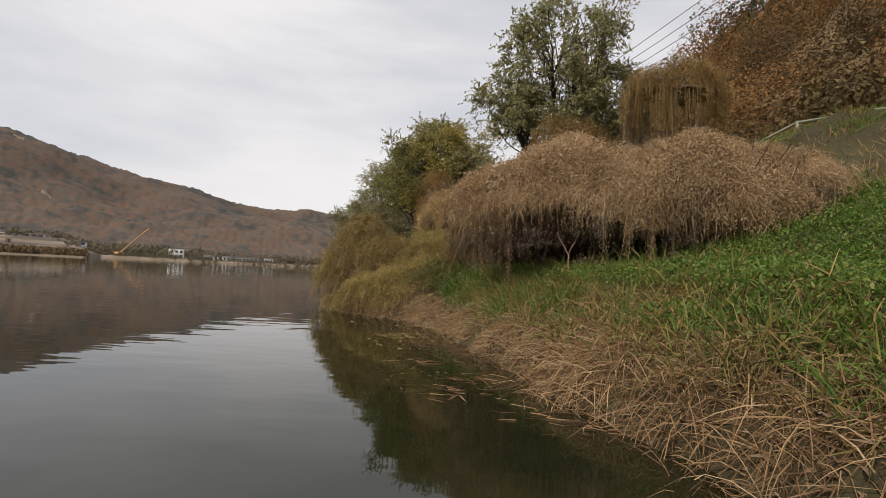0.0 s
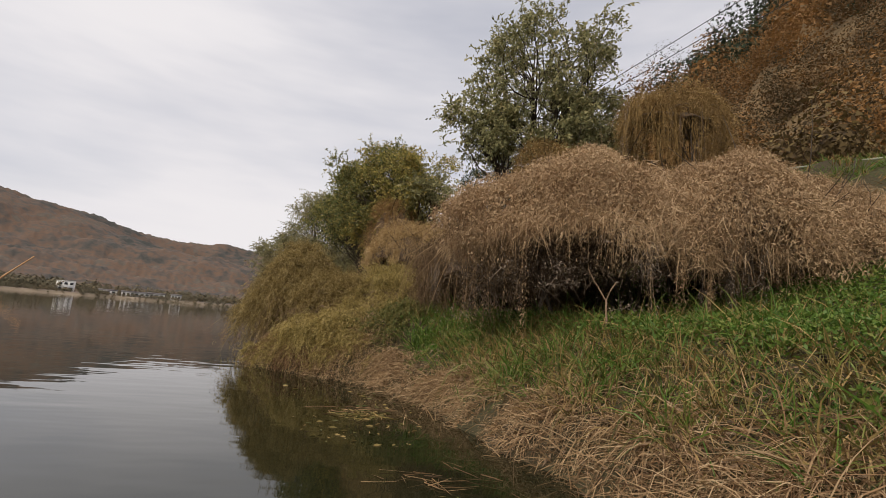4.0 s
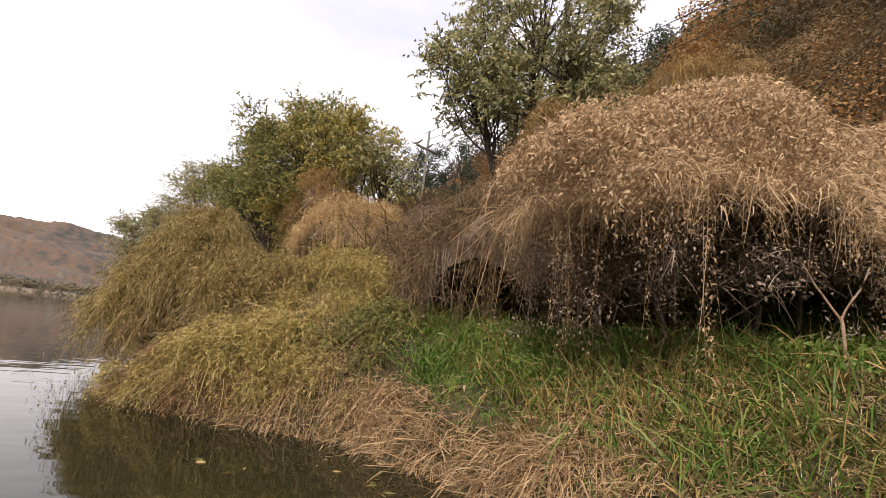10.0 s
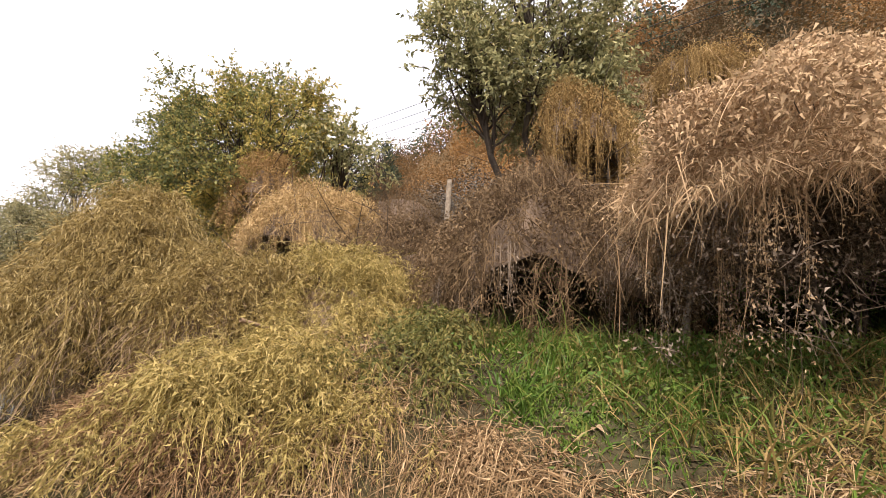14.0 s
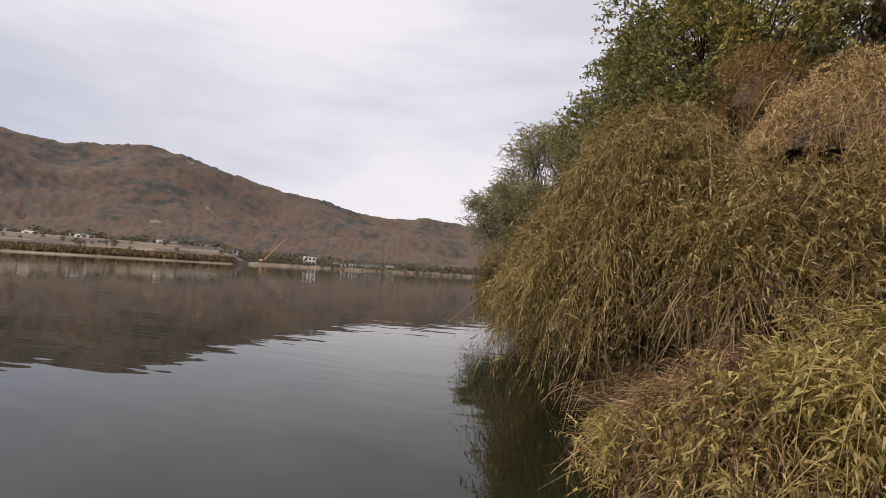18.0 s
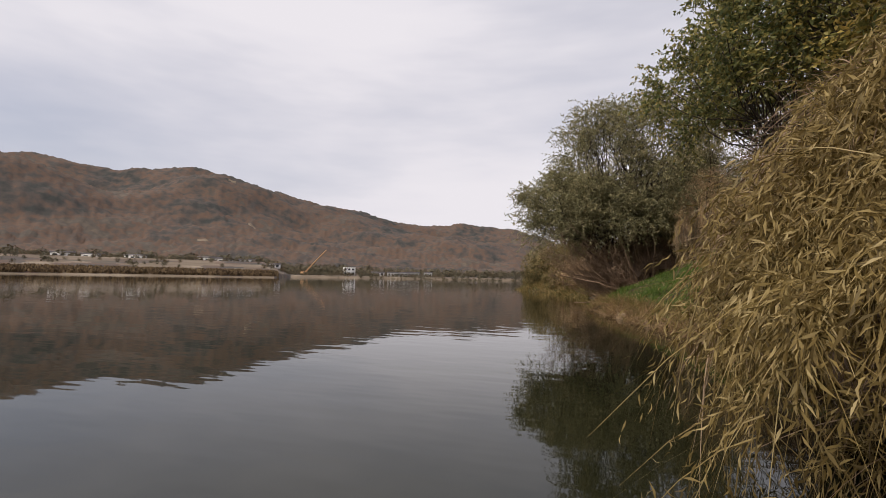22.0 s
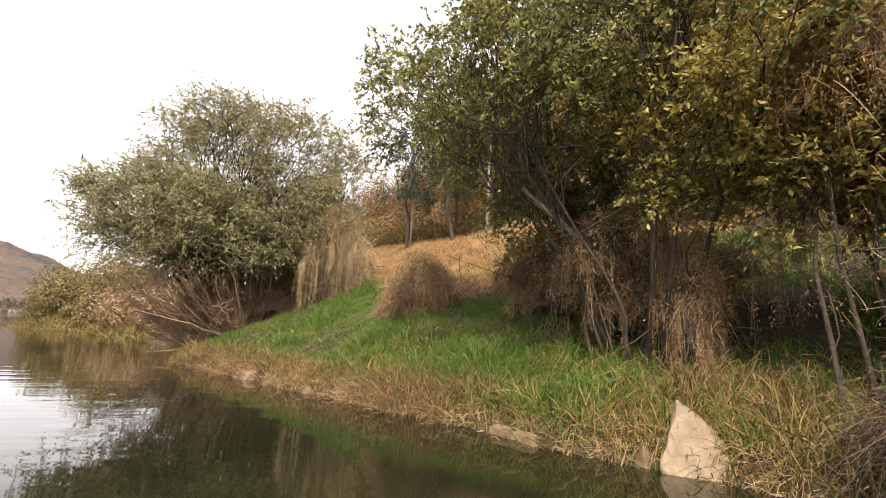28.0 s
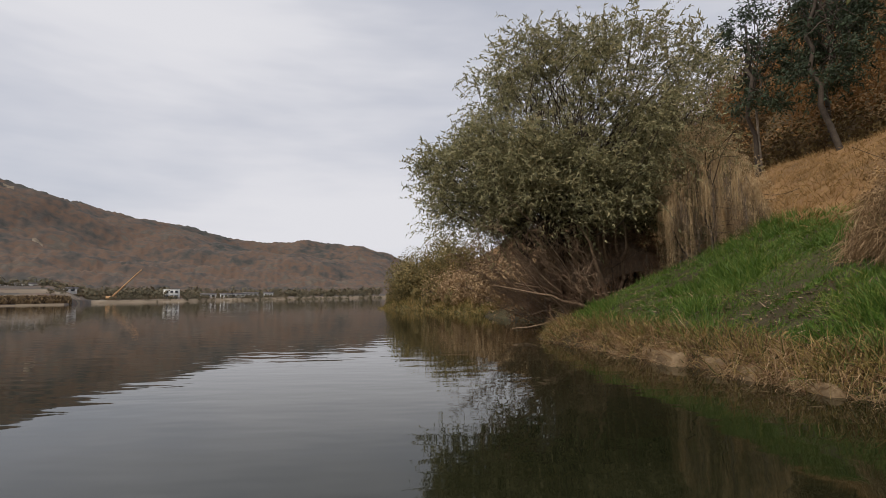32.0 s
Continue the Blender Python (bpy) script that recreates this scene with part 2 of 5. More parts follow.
M_GREYTWIG = material("grey_twig", [(0.2, (0.045, 0.038, 0.032)), (0.5, (0.10, 0.086, 0.070)), (0.85, (0.18, 0.15, 0.118))], 0.85, 0.1, 0.8, 0.5)
M_SOIL = material("bank_soil", [(0.2, (0.024, 0.018, 0.011)), (0.45, (0.044, 0.034, 0.017)), (0.65, (0.049, 0.045, 0.019)), (0.88, (0.090, 0.065, 0.036))], 0.95, 0, 0.9, 0, 0.8, 20, island=False)
M_HILLSOIL = material("hill_litter", [(0.2, (0.055, 0.040, 0.022)), (0.5, (0.13, 0.085, 0.040)), (0.85, (0.22, 0.15, 0.08))], 0.95, 0, 0.4, 0, 0.8, 8, island=False)
M_STONE = material("pale_rock", [(0.2, (0.145, 0.105, 0.066)), (0.5, (0.265, 0.198, 0.130)), (0.85, (0.38, 0.295, 0.205))], 0.85, 0, 6.0, 0, 0.9, 22, island=False)
M_LEDGE = material("brown_wet_stone", [(0.2, (0.075, 0.050, 0.028)), (0.5, (0.17, 0.115, 0.062)), (0.85, (0.28, 0.20, 0.12))], 0.8, 0, 6.0, 0, 0.9, 22, island=False)
M_WOODGREY = material("weathered_wood", [(0.2, (0.14, 0.11, 0.085)), (0.55, (0.27, 0.22, 0.17)), (0.85, (0.40, 0.35, 0.29))], 0.85, 0, 14.0, 0, 0.6, 60, island=False)
M_DRYWOOD = material("brown_dead_wood", [(0.2, (0.125, 0.080, 0.050)), (0.55, (0.25, 0.168, 0.110)), (0.85, (0.37, 0.27, 0.185))], 0.85, 0, 14.0, 0, 0.6, 60, island=False)
M_CONCRETE = material("grey_concrete", [(0.2, (0.27, 0.26, 0.24)), (0.6, (0.38, 0.37, 0.35)), (0.85, (0.48, 0.47, 0.44))], 0.85, 0, 8.0, 0, 0.3, 60, island=False)
# rust woodland colours greyed to stand in for distance haze
M_MOUNT = material("hazed_far_forest", [(0.26, (0.038, 0.040, 0.036)), (0.38, (0.060, 0.053, 0.047)), (0.48, (0.084, 0.064, 0.052)), (0.58, (0.118, 0.073, 0.050)), (0.68, (0.080, 0.068, 0.056)), (0.85, (0.128, 0.098, 0.072))], 0.95, 0, 0.06, 0, 0.2, 0.2, island=False, big=0.009, deep=2.0)
M_FARTREE = material("far_tree", [(0.2, (0.071, 0.071, 0.052)), (0.5, (0.125, 0.109, 0.069)), (0.8, (0.202, 0.138, 0.080))], 0.9, 0.1, 0.06, 0.3)
M_SAND = material("pale_sand", [(0.2, (0.1, 0.08, 0.055)), (0.5, (0.17, 0.13, 0.09)), (0.8, (0.33, 0.27, 0.2))], 0.95, 0, 0.05, 0, island=False)
M_REED = material("far_reed", [(0.15, (0.068, 0.046, 0.029)), (0.5, (0.150, 0.101, 0.055)), (0.85, (0.270, 0.189, 0.098))], 0.9, 0.1, 0.05, 0.7)
M_WHITE = material("white_render", [(0.2, (0.62, 0.61, 0.58)), (0.8, (0.80, 0.79, 0.77))], 0.7, 0, 0.5, 0, island=False)
M_ROOF = material("roof_sheet", [(0.2, (0.15, 0.14, 0.15)), (0.8, (0.28, 0.26, 0.26))], 0.6, 0, 0.5, 0, island=False)
M_DARKGLASS = material("dark_window", [(0.2, (0.03, 0.035, 0.04)), (0.8, (0.05, 0.055, 0.06))], 0.15, 0, 0.5, 0, island=False, spec=0.5)
M_CRANE = material("rusty_orange_steel", [(0.2, (0.36, 0.19, 0.085)), (0.8, (0.50, 0.29, 0.14))], 0.6, 0, 0.5, 0, island=False)
M_POLE = material("dark_pole_concrete", [(0.2, (0.13, 0.125, 0.115)), (0.8, (0.22, 0.21, 0.195))], 0.85, 0, 8.0, 0, 0.3, 60, island=False)
M_CABLE = material("black_cable", [(0.2, (0.02, 0.02, 0.02)), (0.8, (0.04, 0.04, 0.04))], 0.6, 0, 2.0, 0, island=False)
M_RAIL = material("galvanised_rail", [(0.2, (0.17, 0.18, 0.13)), (0.8, (0.30, 0.30, 0.23))], 0.45, 0, 2.0, 0, island=False, spec=0.5)

# water: dark body under a gently rippled, mirror-like surface
M_WATER = bpy.data.materials.new("river_water")
M_WATER.use_nodes = True
nt = M_WATER.node_tree
bs = nt.nodes["Principled BSDF"]
bs.inputs["Base Color"].default_value = (0.012, 0.013, 0.0058, 1)
bs.inputs["Roughness"].default_value = 0.025
bs.inputs["IOR"].default_value = 1.40
tcw = nt.nodes.new("ShaderNodeTexCoord")
mpw = nt.nodes.new("ShaderNodeMapping")
mpw.inputs["Rotation"].default_value = (0, 0, radians(25))
mpw.inputs["Scale"].default_value = (0.35, 1.0, 1.0)
nt.links.new(tcw.outputs["Object"], mpw.inputs["Vector"])
w1 = nt.nodes.new("ShaderNodeTexNoise")
w1.inputs["Scale"].default_value, w1.inputs["Detail"].default_value = 2.8, 2.0
w2 = nt.nodes.new("ShaderNodeTexNoise")
w2.inputs["Scale"].default_value, w2.inputs["Detail"].default_value = 0.12, 2.0
for w in (w1, w2):
    nt.links.new(mpw.outputs["Vector"], w.inputs["Vector"])
wm = nt.nodes.new("ShaderNodeMath")
wm.operation = "MULTIPLY"
nt.links.new(w1.outputs["Fac"], wm.inputs[0])
nt.links.new(w2.outputs["Fac"], wm.inputs[1])
wb = nt.nodes.new("ShaderNodeBump")
wb.inputs["Strength"].default_value, wb.inputs["Distance"].default_value = 0.42, 0.02
nt.links.new(wm.outputs[0], wb.inputs["Height"])
nt.links.new(wb.outputs["Normal"], bs.inputs["Normal"])

# ---- mesh helpers ----


def np_mesh(name, V, F, mat, smooth=False):
    """A mesh from arrays of corners and of equal-sided faces."""
    me = bpy.data.meshes.new(name)
    V, F = np.ascontiguousarray(V, np.float32), np.ascontiguousarray(F, np.int32)
    me.vertices.add(len(V))
    me.vertices.foreach_set("co", V.ravel())
    me.loops.add(F.size)
    me.loops.foreach_set("vertex_index", F.ravel())
    me.polygons.add(len(F))
    me.polygons.foreach_set("loop_start", np.arange(len(F), dtype=np.int32) * F.shape[1])
    if smooth:
        me.polygons.foreach_set("use_smooth", np.ones(len(F), bool))
    me.materials.append(mat)
    me.update(calc_edges=True)
    return me


def join(*pairs):
    """Several (corners, faces) as one."""
    Vs, Fs, n = [], [], 0
    for V, F in pairs:
        Vs.append(V)
        Fs.append(F + n)
        n += len(V)
    return np.concatenate(Vs), np.concatenate(Fs)


def thing(name, label, category, group="", kind="", at=(0, 0, 0), data=None):
    ob = new(name, data)
    ob.location = at
    return tagged(ob, label, category, group, kind)


def part(name, V, F, mat, parent, label="", smooth=False, kind=""):
    ob = new(name, np_mesh(name, V, F, mat, smooth))
    ob.parent = parent
    at = parent.location if parent.parent is None else parent.location + parent.parent.location
    ob.data.transform(Matrix.Translation(-Vector(at)))
    return tagged(ob, label, kind=kind)


def unit(v):
    return v / np.maximum(np.linalg.norm(v, axis=-1, keepdims=True), 1e-9)


def ribbons(P, D, L, W, droop=0.5, segs=3, wander=0.0):
    """Tapering blades: from P along D, bending down by droop."""
    n = len(P)
    D, L, W = unit(D), np.broadcast_to(L, n)[:, None], np.broadcast_to(W, n)[:, None]
    droop = np.broadcast_to(droop, n)[:, None]
    side = unit(np.cross(D, unit(rng.normal(size=(n, 3)))))
    wig = rng.normal(size=(n, 3)) * wander
    rows = []
    for k in range(segs + 1):
        s = k / segs
        c = P + D * L * s + wig * L * s * s
        c[:, 2] -= (droop * L)[:, 0] * s * s
        w = W * (1 - s) ** 0.6 * 0.5 + 0.0005
        rows += [c - side * w, c + side * w]
    V = np.stack(rows, 1).reshape(-1, 3)
    base = (np.arange(n) * 2 * (segs + 1))[:, None, None]
    q = np.arange(segs)[None, :, None] * 2 + np.array([0, 1, 3, 2])[None, None]
    return V, (base + q).reshape(-1, 4)


def leaves(P, D, S, aspect=0.45, fold=0.25, N=None, tri=False):
    """Folded diamond leaves at P, pointing along D, S long."""
    n = len(P)
    D, S = unit(D), np.broadcast_to(S, n)[:, None]
    side = unit(np.cross(D, rng.normal(size=(n, 3)) if N is None else N))
    up = np.cross(side, D)
    if tri:
        V = np.stack([P - side * S * aspect * 0.6, P + side * S * aspect * 0.6, P + D * S], 1)
        return V.reshape(-1, 3), np.arange(3 * n).reshape(n, 3)
    mid = P + D * S * 0.45 + up * S * fold * 0.4
    V = np.stack([P, mid - side * S * aspect * 0.5, P + D * S, mid + side * S * aspect * 0.5], 1)
    V[:, 0] -= up * S * fold * 0.2
    return V.reshape(-1, 3), np.arange(4 * n).reshape(n, 4)


def clumped(P, N, Q, per, radius, seed):
    """Many starts round each of the points P: their places, clump numbers, and each clump's own drift."""
    r = np.random.default_rng(seed)
    k = np.repeat(np.arange(len(P)), per)
    off = r.normal(size=(len(k), 3)) * radius
    off -= N[k] * (off * N[k]).sum(1, keepdims=True) * 0.7
    return P[k] + off, k, r.normal(size=(len(P), 3)), r.random(len(P))


def tube(points, radii, sides=7):
    """A tapered tube along points."""
    pts, n = np.array(points, float), len(points)
    tan = unit(np.gradient(pts, axis=0))
    ref = np.where(np.abs(tan[:, 2:3]) > 0.9, np.array([[1.0, 0, 0]]), np.array([[0, 0, 1.0]]))
    u = unit(np.cross(tan, ref))
    v = np.cross(tan, u)
    ang = np.linspace(0, 2 * np.pi, sides, endpoint=False)
    r = np.array(radii, float)[:, None, None]
    V = pts[:, None] + r * (u[:, None] * np.cos(ang)[None, :, None] + v[:, None] * np.sin(ang)[None, :, None])
    i, j = np.arange(n - 1)[:, None], np.arange(sides)[None]
    F = np.stack([i * sides + j, i * sides + (j + 1) % sides, (i + 1) * sides + (j + 1) % sides, (i + 1) * sides + j], -1).reshape(-1, 4)
    return V.reshape(-1, 3), F


def limb(a, b, r0, r1, bend=0.15, n=7, sides=6):
    """A wavering limb from a to b."""
    a, b = np.array(a, float), np.array(b, float)
    s = np.linspace(0, 1, n)[:, None]
    d = np.linalg.norm(b - a)
    off = rng.normal(size=3) * bend * d
    p = a + (b - a) * s + off * (s * (1 - s)) * 2 + rng.normal(size=(n, 3)) * 0.012 * d * (s * (1 - s) * 4)
    return tube(p, r0 + (r1 - r0) * s[:, 0] ** 0.8, sides)


def box(cx, cy, cz, sx, sy, sz, rot=0.0):
    c = np.array([(x, y, z) for x in (-1, 1) for y in (-1, 1) for z in (-1, 1)], float) * (sx / 2, sy / 2, sz / 2)
    ca, sa = math.cos(rot), math.sin(rot)
    c = np.stack([c[:, 0] * ca - c[:, 1] * sa, c[:, 0] * sa + c[:, 1] * ca, c[:, 2]], 1) + (cx, cy, cz)
    return c, np.array([(0, 1, 3, 2), (4, 6, 7, 5), (0, 4, 5, 1), (2, 3, 7, 6), (0, 2, 6, 4), (1, 5, 7, 3)])


def waves(x, y, f, seed=0):
    """Smooth pseudo-noise of about -1 to 1."""
    r = np.random.default_rng(seed)
    z = 0
    for k in range(7):
        a, ph, g = r.uniform(0, 6.28), r.uniform(0, 6.28), f * r.uniform(0.6, 1.9)
        z = z + np.sin((x * np.cos(a) + y * np.sin(a)) * g + ph)
    return z / 3.2


# ---- the ground ----
WY = np.array([-400, -60, -12, 0, 2.2, 3.1, 4.4, 5.6, 6.5, 7.4, 8.2, 8.5, 8.9, 9.4, 10.0, 10.8, 11.5, 12.3, 13.4, 14.4, 15.6, 17.2, 20.3, 23.6, 24.3, 24.8, 25.5, 27, 30, 36, 42, 47, 52, 56, 66, 100, 200, 400])
WX = np.array([60, 16, 5, 2.5, 1.85, 1.62, 1.27, .97, .7, .5, .02, -.4, -.95, -1.5, -1.65, -1.7, -1.6, -1.2, -.75, -.62, -1.05, -1.4, -2.2, -3.05, -3.15, -2.5, -2.1, -2.0, -2.4, -3.8, -6.0, -8.8, -9.5, -8.6, -4, 6, 20, 40])


def shore(y):
    y = np.asarray(y, float)
    near = np.interp(y, [-8, -2, 40, 60], [0, 1, 1, 0])
    return np.interp(y, WY, WX) + near * (0.05 * np.sin(3.1 * y) + 0.04 * np.sin(7.7 * y + 1) + 0.025 * np.sin(17.0 * y + 2))


def ground_z(x, y):
    x, y = np.asarray(x, float), np.asarray(y, float)
    d = (x - shore(y)) * 0.97
    b = np.clip(d, 0, 9.5)
    z = np.where(d < 0, d * 0.45, 0.10 * np.clip(d / 0.25, 0, 1) + 0.42 * b + 0.007 * b * b)
    shelf = 0.10 * np.clip(d / 0.25, 0, 1) + 0.60 * np.clip(b, 0, 1.25) + 0.10 * np.clip(b - 1.25, 0, 1.3) + 0.485 * np.clip(b - 2.55, 0, 9)
    s = np.interp(y, [10.5, 13.5], [1.0, 0.0])
    z = np.where(d > 0, z * np.interp(y, [9, 16, 25], [0.89, 1.0, 1.11]) * (1 - s) + shelf * s, z)
    z = z + np.clip(d - 9.5, 0, 3.5) * 0.02 + np.clip(d - 12.6, 0, 34) * 1.02 * np.interp(y, [40, 58], [1.0, 0.3]) + np.clip(d - 47, 0, 100) * 0.1
    amp = np.clip(d, 0, 1.5) * 0.04 + np.clip(d - 13, 0, 20) * 0.09
    return z + amp * waves(x, y, 1.6, 3)


ys = np.unique(np.concatenate([np.linspace(-400, -30, 20), np.linspace(-30, -3, 30), np.linspace(-3, 30, 166), np.linspace(30, 80, 60), np.linspace(80, 400, 50)]))
ds = np.unique(np.concatenate([np.linspace(-14, -2, 9), np.linspace(-2, 10, 66), np.linspace(10, 70, 46), np.linspace(70, 160, 8)]))
Y, Dg = np.meshgrid(ys, ds, indexing="ij")
X = shore(Y) + Dg / 0.97
V = np.stack([X, Y, ground_z(X, Y)], -1).reshape(-1, 3)
ni, nj = len(ys), len(ds)
I, J = np.meshgrid(np.arange(ni - 1), np.arange(nj - 1), indexing="ij")
F = np.stack([I * nj + J, I * nj + J + 1, (I + 1) * nj + J + 1, (I + 1) * nj + J], -1).reshape(-1, 4)[:, ::-1]
bank = thing("ground_bank", "earthy river bank rising steeply to a wooded hillside", "ground", kind="structure", data=np_mesh("ground_bank", V, F, M_SOIL, True))
bank.data.materials.append(M_HILLSOIL)
bank.data.materials.append(M_GOLDSOIL)
dq, yq = Dg[:-1, :-1].ravel(), Y[:-1, :-1].ravel()
bank.data.polygons.foreach_set("material_index", np.where(dq > 12.5, 1, np.where((yq > 17) & (yq < 60) & (dq > 3.6), 2, 0)).astype(np.int32))

S = 4200
bed = thing("ground", "dark silty river bed below the water", "ground", kind="structure",
            data=np_mesh("ground", np.array([(-S, -S, -6), (S, -S, -6), (S, S, -6), (-S, S, -6)]), np.array([(0, 1, 2, 3)]), M_SOIL))
water = thing("water", "calm grey-green river reflecting sky and hills", "water", kind="structure",
              data=np_mesh("water", np.array([(-S, -S, 0), (S, -S, 0), (S, S, 0), (-S, S, 0)]), np.array([(0, 1, 2, 3)]), M_WATER))

# ---- the far shore and the mountains ----
AZ = np.array([2, 7, 10.4, 13.4, 17, 19.3, 23, 25, 29, 30.3, 34.5, 37.8, 40.8, 42.6, 44.3, 50, 53.8, 58.2, 65, 80, 100, 140, 195])
EL = np.array([2.6, 4.2, 4.95, 5.1, 5.75, 5.85, 6.55, 6.95, 7.75, 8.0, 8.6, 9.4, 9.9, 10.15, 10.55, 10.15, 9.9, 10.9, 10.4, 8.3, 7.2, 6.2, 5.2])


def far_z(az, r):
    """Height of the far land at an azimuth (degrees left of +y) and a range from (-2, 8)."""
    edge = np.interp(az, [2, 34, 36.5, 38, 90, 195], [430, 395, 390, 215, 200, 260])
    ridge = np.interp(az, AZ, EL)
    top = np.interp(az, [2, 30, 60, 195], [1600, 1250, 1150, 1000])
    foot = 520.0
    s = np.clip((r - foot) / (top - foot), 0, 1.6)
    x, y = -r * np.sin(np.radians(az)), r * np.cos(np.radians(az))
    rise = np.where(s < 1, s * s * (3 - 2 * s) * 0.6 + s * 0.4, 1 - (s - 1) * 0.5)
    h = (top * np.tan(np.radians(ridge)) - 6) * rise
    h = h * (1 + 0.34 * waves(x, y, 0.014, 5) * np.clip(s * (1.0 - s) * 3.2, 0, 1)) + 5 * waves(x, y, 0.05, 9) * np.clip(s * 4, 0, 1)
    low = np.clip((r - edge) / 6, -1, 1) * 1.6 + np.clip((r - edge) / 150, 0, 1) * 3.0
    low = low + np.clip((az - 37.5) / 2, 0, 1) * np.clip((r - edge - 18) / 120, 0, 1) * np.clip((620 - r) / 150, 0, 1) * 6.0
    return h + low


az = np.concatenate([np.arange(2, 70, 0.25), np.arange(70, 195.1, 2.5)])
rr = np.concatenate([np.linspace(190, 560, 75), np.linspace(567, 1700, 150), np.linspace(1720, 2600, 12)])
A, R = np.meshgrid(az, rr, indexing="ij")
V = np.stack([-2 - R * np.sin(np.radians(A)), 8 + R * np.cos(np.radians(A)), far_z(A, R) + np.random.default_rng(12).normal(size=A.shape) * 1.2 * np.clip((R - 520) / 80, 0, 1)], -1).reshape(-1, 3)
ni, nj = A.shape
I, J = np.meshgrid(np.arange(ni - 1), np.arange(nj - 1), indexing="ij")
F = np.stack([I * nj + J, I * nj + J + 1, (I + 1) * nj + J + 1, (I + 1) * nj + J], -1).reshape(-1, 4)[:, ::-1]
mount = thing("backdrop_mountains", "rust-brown wooded mountains beyond the river, greyed for autumn haze", "mountain", kind="structure", data=np_mesh("backdrop_mountains", V, F, M_MOUNT, True))
mount.data.materials.append(M_SAND)
Aq, Rq = A[:-1, :-1].ravel(), R[:-1, :-1].ravel()
pale = (Aq < 36.5) & (Rq < np.interp(Aq, [2, 36], [436, 402]))
edge_ = np.interp(Aq, [37, 38, 90, 195], [390, 215, 200, 260])
pale |= (Aq > 38) & (Rq > edge_ - 6) & (Rq < edge_ + 1)
pale |= (Aq > 37) & (Rq > 246) & (Rq < 400) & (waves(Aq * 0.4, Rq * 0.1, 1.0, 31) > -0.1)
# bare earth slips on the mountainside
for sa, sr, sw, sh in ((43.0, 930, 0.3, 6), (40.8, 800, 0.26, 10), (45.7, 690, 0.5, 5)):
    pale |= (np.abs(Aq - sa - 0.01 * (Rq - sr)) < sw) & (np.abs(Rq - sr) < sh)
mount.data.polygons.foreach_set("material_index", pale.astype(np.int32))


def far_at(az_deg, r, lift=0.0):
    return np.array([-2 - r * math.sin(radians(az_deg)), 8 + r * math.cos(radians(az_deg)), float(far_z(np.array(az_deg), np.array(r))) + lift])

# ---- trees ----


def clumps(center, radii, n, seed, hollow=0.45, low=-0.75):
    """Uneven clump centres through an ellipsoid, thicker near its skin."""
    r = np.random.default_rng(seed)
    d = unit(r.normal(size=(n * 2, 3)))
    d = d[d[:, 2] > low][:n]
    s = (hollow + (1 - hollow) * r.random(len(d)) ** 0.6)[:, None] * (1 + 0.16 * waves(d[:, 0] * 3, d[:, 1] * 3 + d[:, 2] * 2, 1.7, seed))[:, None]
    return np.array(center) + d * s * np.array(radii)


def twigs(C, spread, per, length, out_from, lift=0.2):
    """Start points and ways of twigs round the clump centres."""
    n = len(C) * per
    base = np.repeat(C, per, 0) + rng.normal(size=(n, 3)) * spread * 0.45
    way = unit(base - np.array(out_from)) * 0.8 + rng.normal(size=(n, 3)) * 0.75
    way[:, 2] += lift
    return base, unit(way), length * rng.uniform(0.6, 1.35, n)


def leafy(base, way, L, per, size, aspect, droop=0.3, hang=0.4, bunch=0.35):
    """Leaves along twigs."""
    n = len(base)
    s = np.tile(np.linspace(0.12, 1.0, per), n) + rng.normal(size=n * per) * 0.04
    b, w, l = np.repeat(base, per, 0), np.repeat(way, per, 0), np.repeat(L, per)
    p = b + w * (l * s)[:, None]
    p[:, 2] -= droop * l * s * s
    d = w * 0.6 + unit(rng.normal(size=p.shape)) * 0.9
    d[:, 2] -= hang
    return leaves(p, d, size * rng.uniform(0.65, 1.3, len(p)), aspect, bunch, None, aspect < 0.3)


